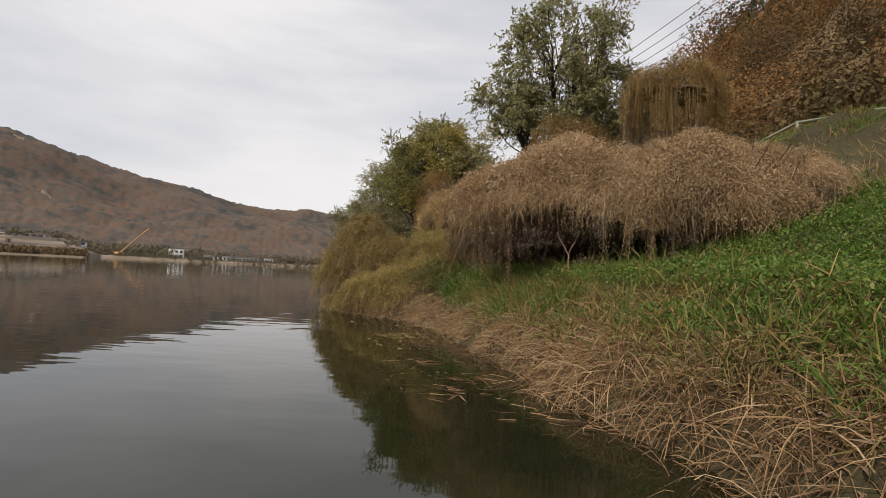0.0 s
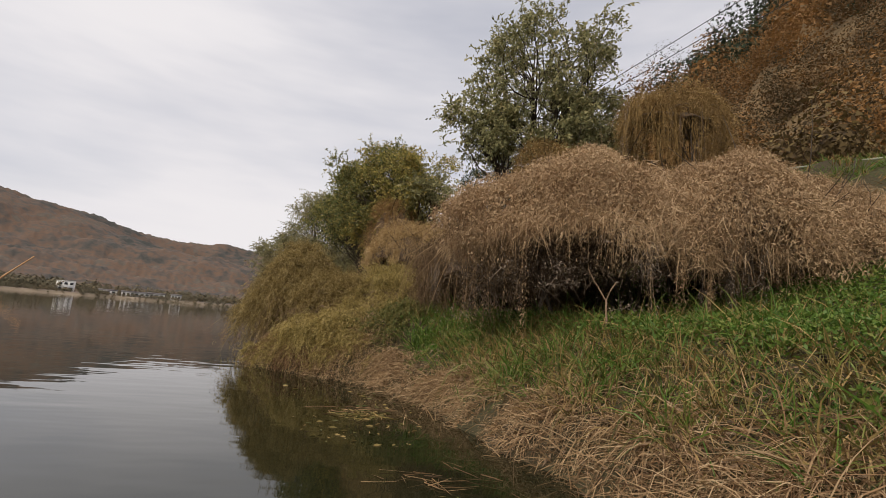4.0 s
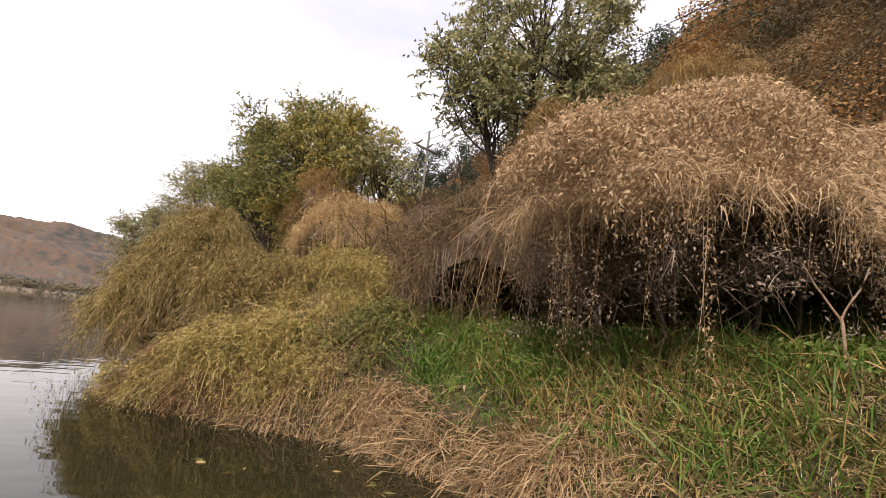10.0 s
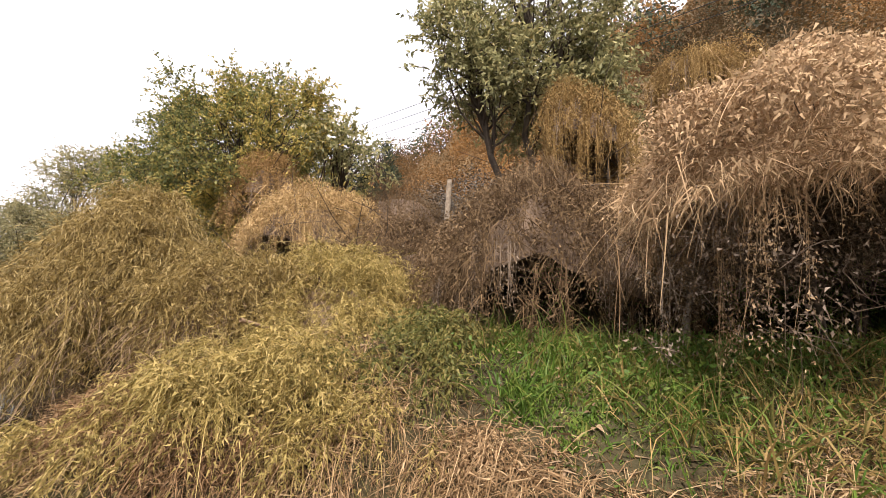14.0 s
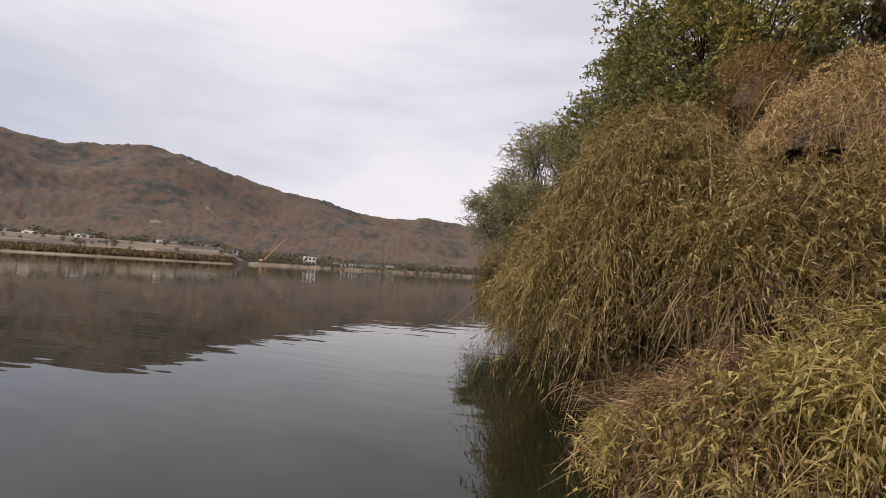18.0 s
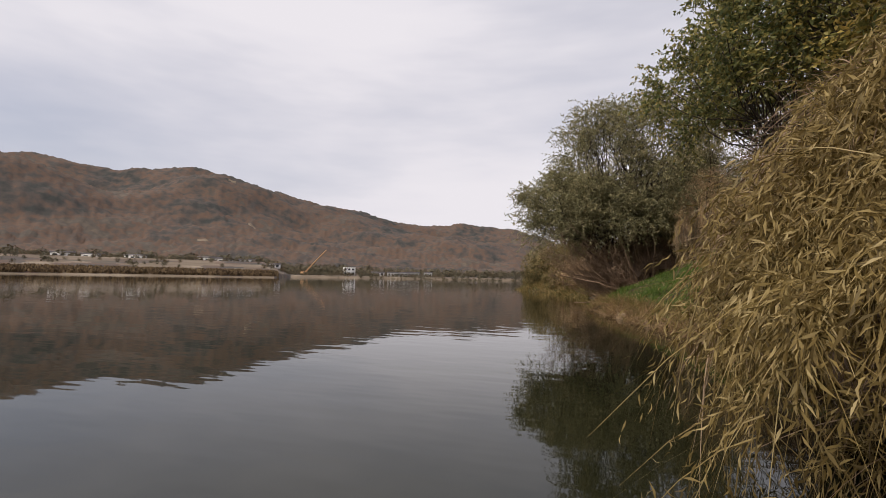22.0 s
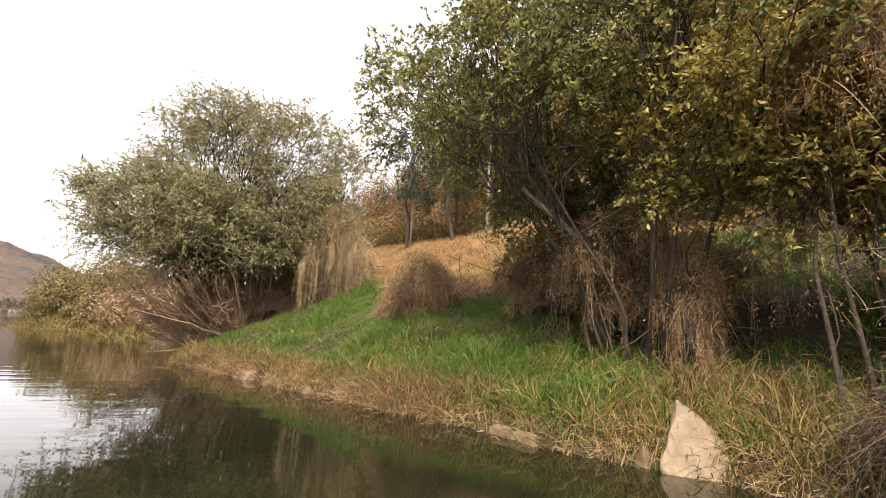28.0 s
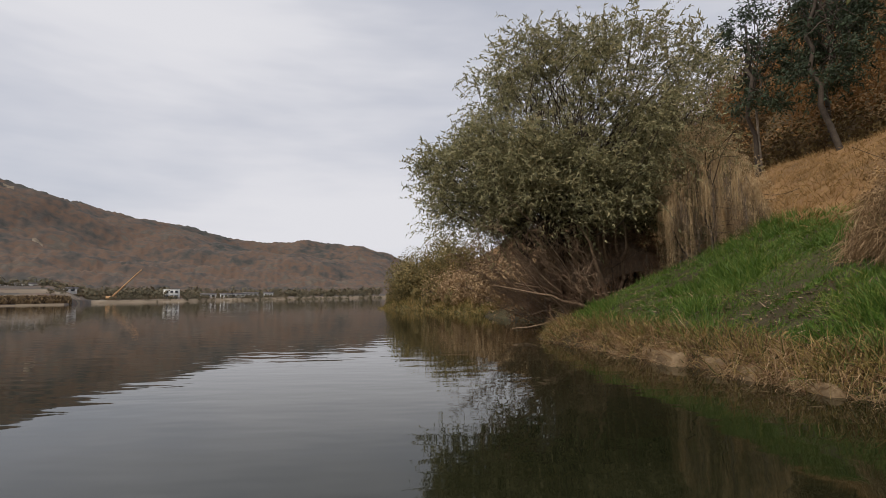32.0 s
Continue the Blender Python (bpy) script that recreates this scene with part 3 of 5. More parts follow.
def tree(name, label, category, base, heads, trunks, leaf, n_clump, per_twig, per_leaf, size, aspect, seed, twig=0.5, spread=0.35, droop=0.3, hang=0.4, low=-0.75, r0=0.06, leaf_b=None, bright=()):
    """A tree: trunks from base to heads (crown ellipsoids), limbs out to the clumps, twigs and leaves."""
    ob = thing(name, label, category, at=base)
    base = np.array(base, float)
    wood, crown, lit = [], [], []
    for foot, top in trunks:
        V, F = limb(base + foot, top, r0, r0 * 0.4, 0.16, 11, 8)
        part("trunk", V, F, M_BARK, ob, smooth=True)
    tops = np.array([t for _, t in trunks], float)
    feet = np.array([base + np.array(f) for f, _ in trunks], float)
    for h, (c, rad) in enumerate(heads):
        C = clumps(c, rad, int(n_clump * (rad[0] * rad[1] * rad[2]) ** 0.5), seed + h, low=low)
        for n, p in enumerate(C):
            k = int(np.argmin(((tops - p) ** 2).sum(1) + 0.4 * rng.random(len(tops))))
            a = feet[k] + (tops[k] - feet[k]) * rng.uniform(0.5, 1.0)
            made = limb(a, p, r0 * 0.3, 0.006, 0.2, 7, 5)
            if n % 4:
                wood.append(made)
            else:
                part("limb", *made, M_BARK, ob, smooth=True)
        b, w, L = twigs(C, spread, per_twig, twig, np.array(c) - (0, 0, rad[2] * 0.5))
        wood.append(ribbons(b, w, L, 0.006, droop, 2))
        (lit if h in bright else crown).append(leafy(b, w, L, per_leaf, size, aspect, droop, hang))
    part("twigwork", *join(*wood), M_BARK, ob, kind="stuff")
    part("crown", *join(*crown), leaf, ob, kind="stuff")
    # bright heads: yellowing leaves with sunlight painted into their colour
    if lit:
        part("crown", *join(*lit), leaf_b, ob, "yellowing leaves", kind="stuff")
    return ob


tree("tree", "slender grey-green tree standing among dry vines", "tree", (3.0, 10.5, float(ground_z(3.0, 10.5)) - 0.05),
     [((3.0, 10.4, 5.9), (1.35, 1.3, 1.25)), ((1.95, 10.7, 4.5), (0.7, 0.7, 0.7)), ((3.9, 10.7, 4.7), (0.9, 0.9, 1.0)), ((2.9, 10.4, 4.5), (1.0, 1.0, 0.9))],
     [((0, 0, 0), (2.7, 10.4, 5.9)), ((0.15, 0.1, 0), (3.5, 10.6, 5.5)), ((-0.1, 0.1, 0), (1.8, 10.7, 4.7)), ((0.1, -0.1, 0), (3.2, 10.3, 6.3))],
     M_LEAF_GREY, 36, 22, 11, 0.078, 0.42, 21, 0.30, 0.26)
tree("tree", "dense yellow-green tree on the river bank", "tree", (0.5, 15.9, float(ground_z(0.5, 15.9)) - 0.05),
     [((0.0, 15.0, 4.05), (1.5, 1.6, 1.4)), ((-0.8, 16.7, 3.65), (1.1, 1.2, 0.85)), ((0.45, 13.6, 4.2), (0.6, 0.65, 0.65)), ((-1.15, 18.2, 3.9), (0.75, 0.8, 0.85)), ((-0.6, 17.0, 4.7), (0.8, 0.9, 0.75)), ((0.25, 15.0, 4.75), (0.8, 0.8, 0.7)), ((0.7, 17.9, 2.7), (0.75, 0.8, 0.7)), ((0.6, 18.5, 3.9), (1.1, 1.2, 1.1)), ((1.1, 15.9, 4.3), (1.5, 1.5, 1.8)), ((0.9, 15.2, 2.9), (1.3, 1.1, 0.9)), ((1.4, 16.8, 2.7), (0.9, 1.1, 0.8)), ((0.9, 14.3, 2.3), (0.9, 0.8, 0.8)), ((0.1, 14.6, 2.95), (0.6, 0.6, 0.55))],
     [((0, 0, 0), (0.0, 15.1, 4.4)), ((-0.15, 0.2, 0), (-0.9, 16.6, 3.2)), ((0.2, 0, 0), (1.2, 15.8, 4.7)), ((0.05, -0.2, 0), (0.4, 14.2, 4.2)), ((0.3, 0.3, 0), (0.9, 16.7, 3.4)), ((0.0, 0.4, 0), (-1.1, 18.1, 4.0)), ((0.2, 0.5, 0), (0.6, 18.4, 4.0))],
     M_LEAF_ASH, 36, 24, 13, 0.062, 0.46, 31, 0.31, 0.26, r0=0.03, leaf_b=M_LEAF_YELLOWLIT, bright=(2, 5, 8, 9, 11, 12))
tree("willow_tree", "broad grey-green willow leaning over the water", "tree", (-1.7, 25.8, float(ground_z(-1.7, 25.8)) - 0.05),
     [((-1.45, 25.9, 4.65), (2.6, 2.4, 2.2)), ((-3.7, 25.7, 3.2), (1.6, 1.7, 1.4)), ((0.0, 26.9, 3.3), (1.6, 1.7, 1.9)), ((-2.3, 25.5, 2.8), (2.2, 1.7, 1.1))],
     [((0, 0, 0), (-1.9, 25.9, 4.4)), ((-0.2, 0.1, 0), (-3.9, 25.6, 3.3)), ((0.25, 0.1, 0), (0.1, 26.2, 3.6)), ((-0.1, -0.1, 0), (-2.8, 25.2, 4.2)), ((0.1, 0.2, 0), (-1.1, 26.4, 4.2)), ((-0.25, -0.2, 0), (-2.9, 24.9, 2.6))],
     M_LEAF_WILLOW, 62, 25, 14, 0.088, 0.27, 41, 0.46, 0.34, 0.4, 0.4)
tree("tree", "small round tree behind the vine mound", "tree", (1.6, 14.2, float(ground_z(1.6, 14.2)) - 0.05),
     [((1.3, 13.0, 3.8), (0.5, 0.5, 0.5))], [((0, 0, 0), (1.3, 13.1, 3.6))], M_LEAF_GREY, 46, 14, 10, 0.08, 0.45, 51, 0.32, 0.3)

for px_, py_, up in ((7.2, 29.5, 0.0), (8.6, 31.5, 0.8), (6.2, 31.8, 0.2), (9.8, 29.8, 1.1)):
    pz = float(ground_z(px_, py_))
    tree("pine_tree", "dark green pine above the grass slope", "tree", (px_, py_, pz - 0.05),
         [((px_, py_, pz + 2.4 + up), (1.25, 1.2, 0.8)), ((px_ + 0.2, py_, pz + 3.9 + up), (1.2, 1.2, 0.9)), ((px_ - 0.1, py_, pz + 5.2 + up), (0.8, 0.8, 0.9))],
         [((0, 0, 0), (px_, py_, pz + 5.4 + up))], M_PINE, 15, 16, 8, 0.15, 0.3, int(px_ * 10), 0.4, 0.3, r0=0.09)

# ---- dry vine mounds ----


# how a dome falls to its rim, by seed: 1.0 is a shallow roof
FALLS = {8: 0.75, 11: 0.3}
# how lumpy a dome is, by seed
LUMPS = {61: 0.16, 95: 0.12, 71: 0.12, 67: 0.10, 3: 0.02}
# a long ridge in place of a round top, by seed: its heights along x
RIDGES = {3: ((0.5, 1.1, 1.65, 2.2, 2.95, 3.6, 5.2, 5.9), (1.66, 1.86, 2.10, 2.36, 2.68, 2.85, 2.84, 2.45))}


def dome(c, rx, ry, rot, rim, peak, n, seed, power=2.6, inset=0.0, full=(0, 2 * math.pi)):
    """Points on a draped dome, with the way downhill along it and its outward normal."""
    r = np.random.default_rng(seed)
    th = r.uniform(full[0], full[1], n)
    u = r.random(n) ** (0.5 if seed in RIDGES else 0.4)
    return dome_at(c, rx, ry, rot, rim, peak, th, u, seed, power, inset)


def dome_at(c, rx, ry, rot, rim, peak, th, u, seed, power, inset=0.0):
    def at(th, u):
        k = (1 + 0.09 * np.sin(3 * th + seed) + 0.07 * np.sin(5 * th + 2 * seed) + 0.05 * np.sin(11 * th + 3 * seed)) * (1 - inset)
        a, b = np.cos(th) * u * rx * k, np.sin(th) * u * ry * k
        x, y = c[0] + a * math.cos(rot) - b * math.sin(rot), c[1] + a * math.sin(rot) + b * math.cos(rot)
        z = rim + (peak - rim) * (1 - np.clip(u, 0, 1) ** power) ** FALLS.get(seed, 0.6)
        if seed in RIDGES:
            z = rim + (np.interp(x, *RIDGES[seed]) - rim) * (1 - np.clip(u * np.abs(np.sin(th)), 0, 1) ** power)
        z = z + (0.05 if seed in (3, 11) else 0.17) * waves(x, y, 2.2, seed) * (peak - rim) ** 0.5 + 0.055 * waves(x, y, 7.0, seed + 1) - inset * 0.6
        z = z + LUMPS.get(seed, 0.0) * waves(x, y, 4.2, seed + 7)
        return np.stack([x, y, z], -1)

    p = at(th, u)
    q = at(th, np.minimum(u + 0.03, 1.0)) - at(th, np.maximum(u - 0.03, 0))
    t = at(th + 0.03, u) - p
    nrm = unit(np.cross(q, t))
    nrm *= np.sign(nrm[:, 2:3] + 1e-6)
    return p, unit(q), nrm


def shell(c, rx, ry, rot, rim, peak, seed, power=2.6, inset=0.06, nu=22, nt_=72):
    u = np.linspace(0, 0.86 if seed in (3, 11) else 0.93, nu)
    th = np.linspace(0, 2 * np.pi, nt_, endpoint=False)
    T, U = np.meshgrid(th, u, indexing="ij")
    p, _, _ = dome_at(c, rx, ry, rot, rim, peak, T.ravel(), U.ravel(), seed, power, inset)
    i, j = np.meshgrid(np.arange(nt_), np.arange(nu - 1), indexing="ij")
    F = np.stack([i * nu + j, i * nu + j + 1, ((i + 1) % nt_) * nu + j + 1, ((i + 1) % nt_) * nu + j], -1).reshape(-1, 4)
    return p, F


def vine_mound(name, label, c, rx, ry, rot, rim, peak, n_strand, n_leaf, n_bunch, hang, seed, power=2.6, stems=8, brush=3000, mat=None, lay=1.0, shelled=True, clusters=0):
    """Shrubs smothered by dry vines: a tangled roof over a dark shell that stands in for inner shade, strands running
    down it, dead leaves, hanging trails, brush and bare stems inside.
    """
    mat = mat or M_VINE
    gz = float(ground_z(*c))
    ob = thing(name, label, "vines", at=(c[0], c[1], gz))
    # smooth dark shell added as the shade seen between the strands
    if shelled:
        part("tangle", *shell(c, rx, ry, rot, rim + 0.08, peak - 0.12, seed, power, 0.26 if seed == 3 else 0.19), M_INNERSHADE, ob, "dark inner vine tangle", True)
    # crumpled cover: small curled stems and leaves, each clump lying its own way
    K = int(n_strand * 0.72) // 22
    p, q, nrm = dome(c, rx, ry, rot, rim, peak, K, seed, power)
    s, k, drift, rnd = clumped(p + nrm * rng.uniform(-0.08, 0.09, (K, 1)), nrm, q, 22, 0.07, seed + 3)
    n = len(s)
    way = q[k] * (0.35 + 0.5 * (lay - 1)) + drift[k] * 0.55 + rng.normal(size=s.shape) * 0.55 + nrm[k] * 0.15
    part("vine_cover", *ribbons(s, way, rng.uniform(0.045, 0.11, n) * lay, rng.uniform(0.004, 0.008, n), rng.uniform(0.3, 1.3, n), 2, 0.55), mat, ob, kind="stuff")
    K = int(n_leaf * 1.05) // 12
    p, q, nrm = dome(c, rx, ry, rot, rim, peak, K, seed + 1, power)
    s, k, drift, rnd = clumped(p + nrm * rng.uniform(-0.05, 0.11, (K, 1)), nrm, q, 12, 0.055, seed + 5)
    d = q[k] * 0.3 + drift[k] * 0.5 + rng.normal(size=s.shape) * 0.5 + np.array([0, 0, -0.45])
    part("leaf_cover", *leaves(s, d, rng.uniform(0.020, 0.048, len(s)), 0.30, 0.8, None, True), mat, ob, kind="stuff")
    # long runners lying over the roof
    n = n_strand // (60 if seed == 3 else 120)
    p, q, nrm = dome(c, rx, ry, rot, rim, peak, n, seed + 2, power)
    part("runner", *ribbons(p + nrm * 0.03, q + rng.normal(size=p.shape) * 0.5, rng.uniform(0.15, 0.5, n), 0.0055, rng.uniform(0.1, 0.5, n), 7, 0.16), mat, ob, "long dry runners", kind="stuff")
    # trails that hang from the roof: a short fringe and a few long ones, each a bunch of stems with shrivelled leaves
    for bn in range(2 * n_bunch):
        long = bn % 4 == 0
        m = int(rng.integers(3, 8)) if long else int(rng.integers(5, 13))
        th = rng.uniform(0, 2 * np.pi) + rng.normal(size=m) * (0.009 if long else 0.03)
        u = np.clip(rng.uniform(0.8, 1.0) + rng.normal(size=m) * 0.015, 0.3, 1.0)
        p, q, nrm = dome_at(c, rx, ry, rot, rim, peak, th, u, seed, power)
        room = p[:, 2] - ground_z(p[:, 0], p[:, 1]) - 0.05
        reach = hang * (rng.uniform(0.9, 2.0) if long else rng.uniform(0.1, 0.6))
        L = np.clip(reach * rng.uniform(0.45, 1.05, m) + (p[:, 2] - rim) * 0.4, 0.08, np.maximum(room, 0.1))
        D = unit(np.array([0, 0, -1.0]) + rng.normal(size=p.shape) * 0.03)
        nl = 64 if long else 18
        s = rng.random((m, nl))
        lp = (p[:, None] + (D * L[:, None])[:, None] * s[..., None]).reshape(-1, 3) + rng.normal(size=(m * nl, 3)) * 0.014
        ld = rng.normal(size=lp.shape) * 0.6 + np.array([0, 0, -1.0])
        part("vine_trail", *join(ribbons(p, D, L, rng.uniform(0.003, 0.006, m), 0.0, 6, 0.07), leaves(lp, ld, rng.uniform(0.014, 0.034, len(lp)), 0.34, 0.8)), M_DEADLEAF if rng.random() < 0.2 else mat, ob, kind="stuff")
    # grey brush inside, below the roof; colour darkened for shade under tan and brown vines
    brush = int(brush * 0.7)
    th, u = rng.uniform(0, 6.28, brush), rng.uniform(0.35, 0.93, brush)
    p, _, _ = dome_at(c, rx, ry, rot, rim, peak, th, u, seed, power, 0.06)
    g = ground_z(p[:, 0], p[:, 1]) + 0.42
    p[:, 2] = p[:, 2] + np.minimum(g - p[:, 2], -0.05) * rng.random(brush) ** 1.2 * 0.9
    part("brush", *join(leaves(p, rng.normal(size=p.shape) + (0, 0, -0.4), rng.uniform(0.014, 0.034, brush), 0.45, 0.6), ribbons(p[::2], rng.normal(size=p[::2].shape), rng.uniform(0.06, 0.22, len(p[::2])), 0.004, 0.2, 1, 0.2)), M_SHADEBRUSH if mat in (M_VINE, M_SHADEDVINE, M_TANVINE) else mat, ob, "brown dead leaves and twigs", kind="stuff")
    for _ in range(clusters):
        t0, u0 = np.array([rng.uniform(0, 6.28)]), np.array([rng.uniform(0.82, 1.0)])
        c0 = dome_at(c, rx, ry, rot, rim, peak, t0, u0, seed, power)[0][0] - (0, 0, rng.uniform(0.1, 0.75))
        lp = c0 + rng.normal(size=(60, 3)) * (0.11, 0.11, 0.045)
        part("dead_spray", *join(leaves(lp, rng.normal(size=lp.shape) + (0, 0, -0.5), rng.uniform(0.015, 0.036, 60), 0.45, 0.7), ribbons(np.repeat(c0[None] - (0, 0, 0.02), 7, 0), rng.normal(size=(7, 3)), rng.uniform(0.1, 0.25, 7), 0.004, 0.2, 3, 0.3)), M_DEADLEAF, ob, "pale grey dead leaves on a twig", kind="stuff")
    for _ in range(stems):
        t0, u0 = rng.uniform(0, 6.28), rng.uniform(0.2, 0.9)
        top, _, _ = dome_at(c, rx, ry, rot, rim, peak, np.array([t0]), np.array([u0]), seed, power, 0.08)
        f = np.array([c[0], c[1]]) + (top[0, :2] - np.array(c)) * rng.uniform(0.3, 0.95)
        foot = np.array([f[0], f[1], float(ground_z(f[0], f[1])) - 0.03])
        wood = [limb(foot, top[0], 0.022, 0.008, 0.18)]
        for _ in range(6):
            m = foot + (top[0] - foot) * rng.uniform(0.3, 0.9)
            wood.append(limb(m, m + rng.normal(size=3) * 0.45 + np.array([0, 0, 0.15]), 0.008, 0.003, 0.2, 5, 5))
        part("stem", *join(*wood), M_BARK, ob, smooth=True)
    return ob


vine_mound("vine_mound", "great tan mound of dry vines draped over shrubs", (3.32, 7.1), 2.55, 1.22, radians(-5), 1.62, 2.80, 80000, 128000, 85, 0.75, 3, 2.0, 18, 40000, clusters=80)
vine_mound("vine_mound", "brown shade-darkened dry vines heaped at the foot of a tree", (2.2, 9.4), 1.45, 1.25, 0.3, 1.0, 2.5, 26000, 38000, 60, 0.5, 5, 2.4, 8, 5000, M_SHADEDVINE)
vine_mound("vine_mound", "round cap of dry vines over a low shrub", (0.75, 12.75), 1.0, 0.95, 0.2, 2.1, 2.92, 11000, 15000, 35, 0.45, 8, 2.4, 7, 6000, M_TANVINE)
vine_mound("vine_mound", "boxy shrub wrapped in ochre dry vines", (4.75, 9.0), 0.95, 0.7, 0.1, 3.3, 4.65, 14000, 14000, 50, 1.1, 11, 12.0, 6, 2500, M_OCHRE)
vine_mound("vine_mound", "ochre vines climbing the lower limbs of a tree", (3.05, 9.65), 0.85, 0.5, 0.3, 3.0, 4.0, 7000, 8000, 40, 0.7, 12, 3.0, 6, 3000, M_OCHRE)
vine_mound("vine_mound", "low grey-brown heap of dead vines on the grass slope", (0.45, 20.6), 0.72, 0.68, 0.0, 1.15, 2.2, 11000, 5000, 90, 0.6, 14, 1.8, 4, 2000, M_STRAW, 1.7)
vine_mound("vine_mound", "spread-out brown heap of dead vines on the slope", (1.45, 20.4), 0.65, 0.5, 0.3, 1.5, 2.0, 6000, 4000, 40, 0.4, 15, 1.5, 3, 1200, M_STRAW, 1.6)
vine_mound("vine_mound", "tan curtain of dry vines beside a willow", (0.25, 24.45), 1.05, 0.75, 0.2, 2.2, 4.05, 6000, 7000, 130, 1.4, 17, 1.4, 5, 1500, M_PALEVINE, shelled=False)
vine_mound("vine_mound", "brown shade-darkened vines over scrub below the trees", (2.2, 13.6), 1.3, 1.6, 0.2, 2.2, 3.4, 9000, 14000, 35, 0.8, 19, 2.4, 6, 4000, M_SHADEDVINE)
vine_mound("vine_mound", "straw-coloured vines and dead stalks at the foot of the tree", (0.63, 15.5), 0.3, 0.26, 0.2, 0.95, 1.95, 3200, 4500, 50, 0.6, 23, 1.3, 4, 600, M_VINE, 1.2)
vine_mound("vine_mound", "golden-brown vines hanging in the edge of the tree", (0.45, 13.95), 0.7, 0.65, 0.2, 2.5, 3.7, 7000, 9000, 26, 0.9, 29, 2.4, 5, 2500, M_GOLD)
vine_mound("vine_mound", "dark brown undergrowth beneath the tree crown", (1.5, 16.6), 1.2, 1.7, 0.2, 1.3, 2.2, 7000, 7000, 25, 0.6, 27, 2.2, 6, 5000)
vine_mound("vine_mound", "dark brown vines hiding the trunk foot", (0.95, 16.4), 0.6, 0.55, 0.2, 1.25, 1.95, 4000, 5000, 26, 0.9, 33, 2.2, 6, 3000, M_BROWNGRASS)
vine_mound("vine_mound", "brown shade-darkened vine heap joining mound and tree", (1.3, 10.9), 0.9, 0.8, 0.2, 1.3, 2.2, 7000, 9000, 30, 0.6, 37, 2.2, 6, 3000, M_SHADEDVINE)
vine_mound("vine_mound", "brown vines hanging in the shade of the tree", (0.5, 16.25), 0.55, 0.75, 0.1, 1.75, 2.45, 1500, 2500, 24, 0.95, 53, 2.2, 6, 1200, M_STRAW, shelled=False)
vine_mound("vine_mound", "russet undergrowth and vines in deep shade", (1.2, 17.9), 0.85, 0.85, 0.1, 1.5, 2.5, 5000, 7000, 34, 0.85, 57, 2.0, 6, 3000, M_BROWNGRASS)
vine_mound("vine_mound", "tan dry vines hanging down to the grass", (4.75, 6.55), 0.85, 0.5, radians(-10), 1.45, 2.35, 10000, 13000, 70, 0.7, 43, 2.2, 6, 2500)
vine_mound("vine_mound", "russet dead scrub and vines under the willow crown", (-1.5, 25.6), 1.7, 1.0, 0.1, 0.55, 2.2, 12000, 14000, 60, 0.6, 47, 2.0, 8, 4000, M_RUSSET)

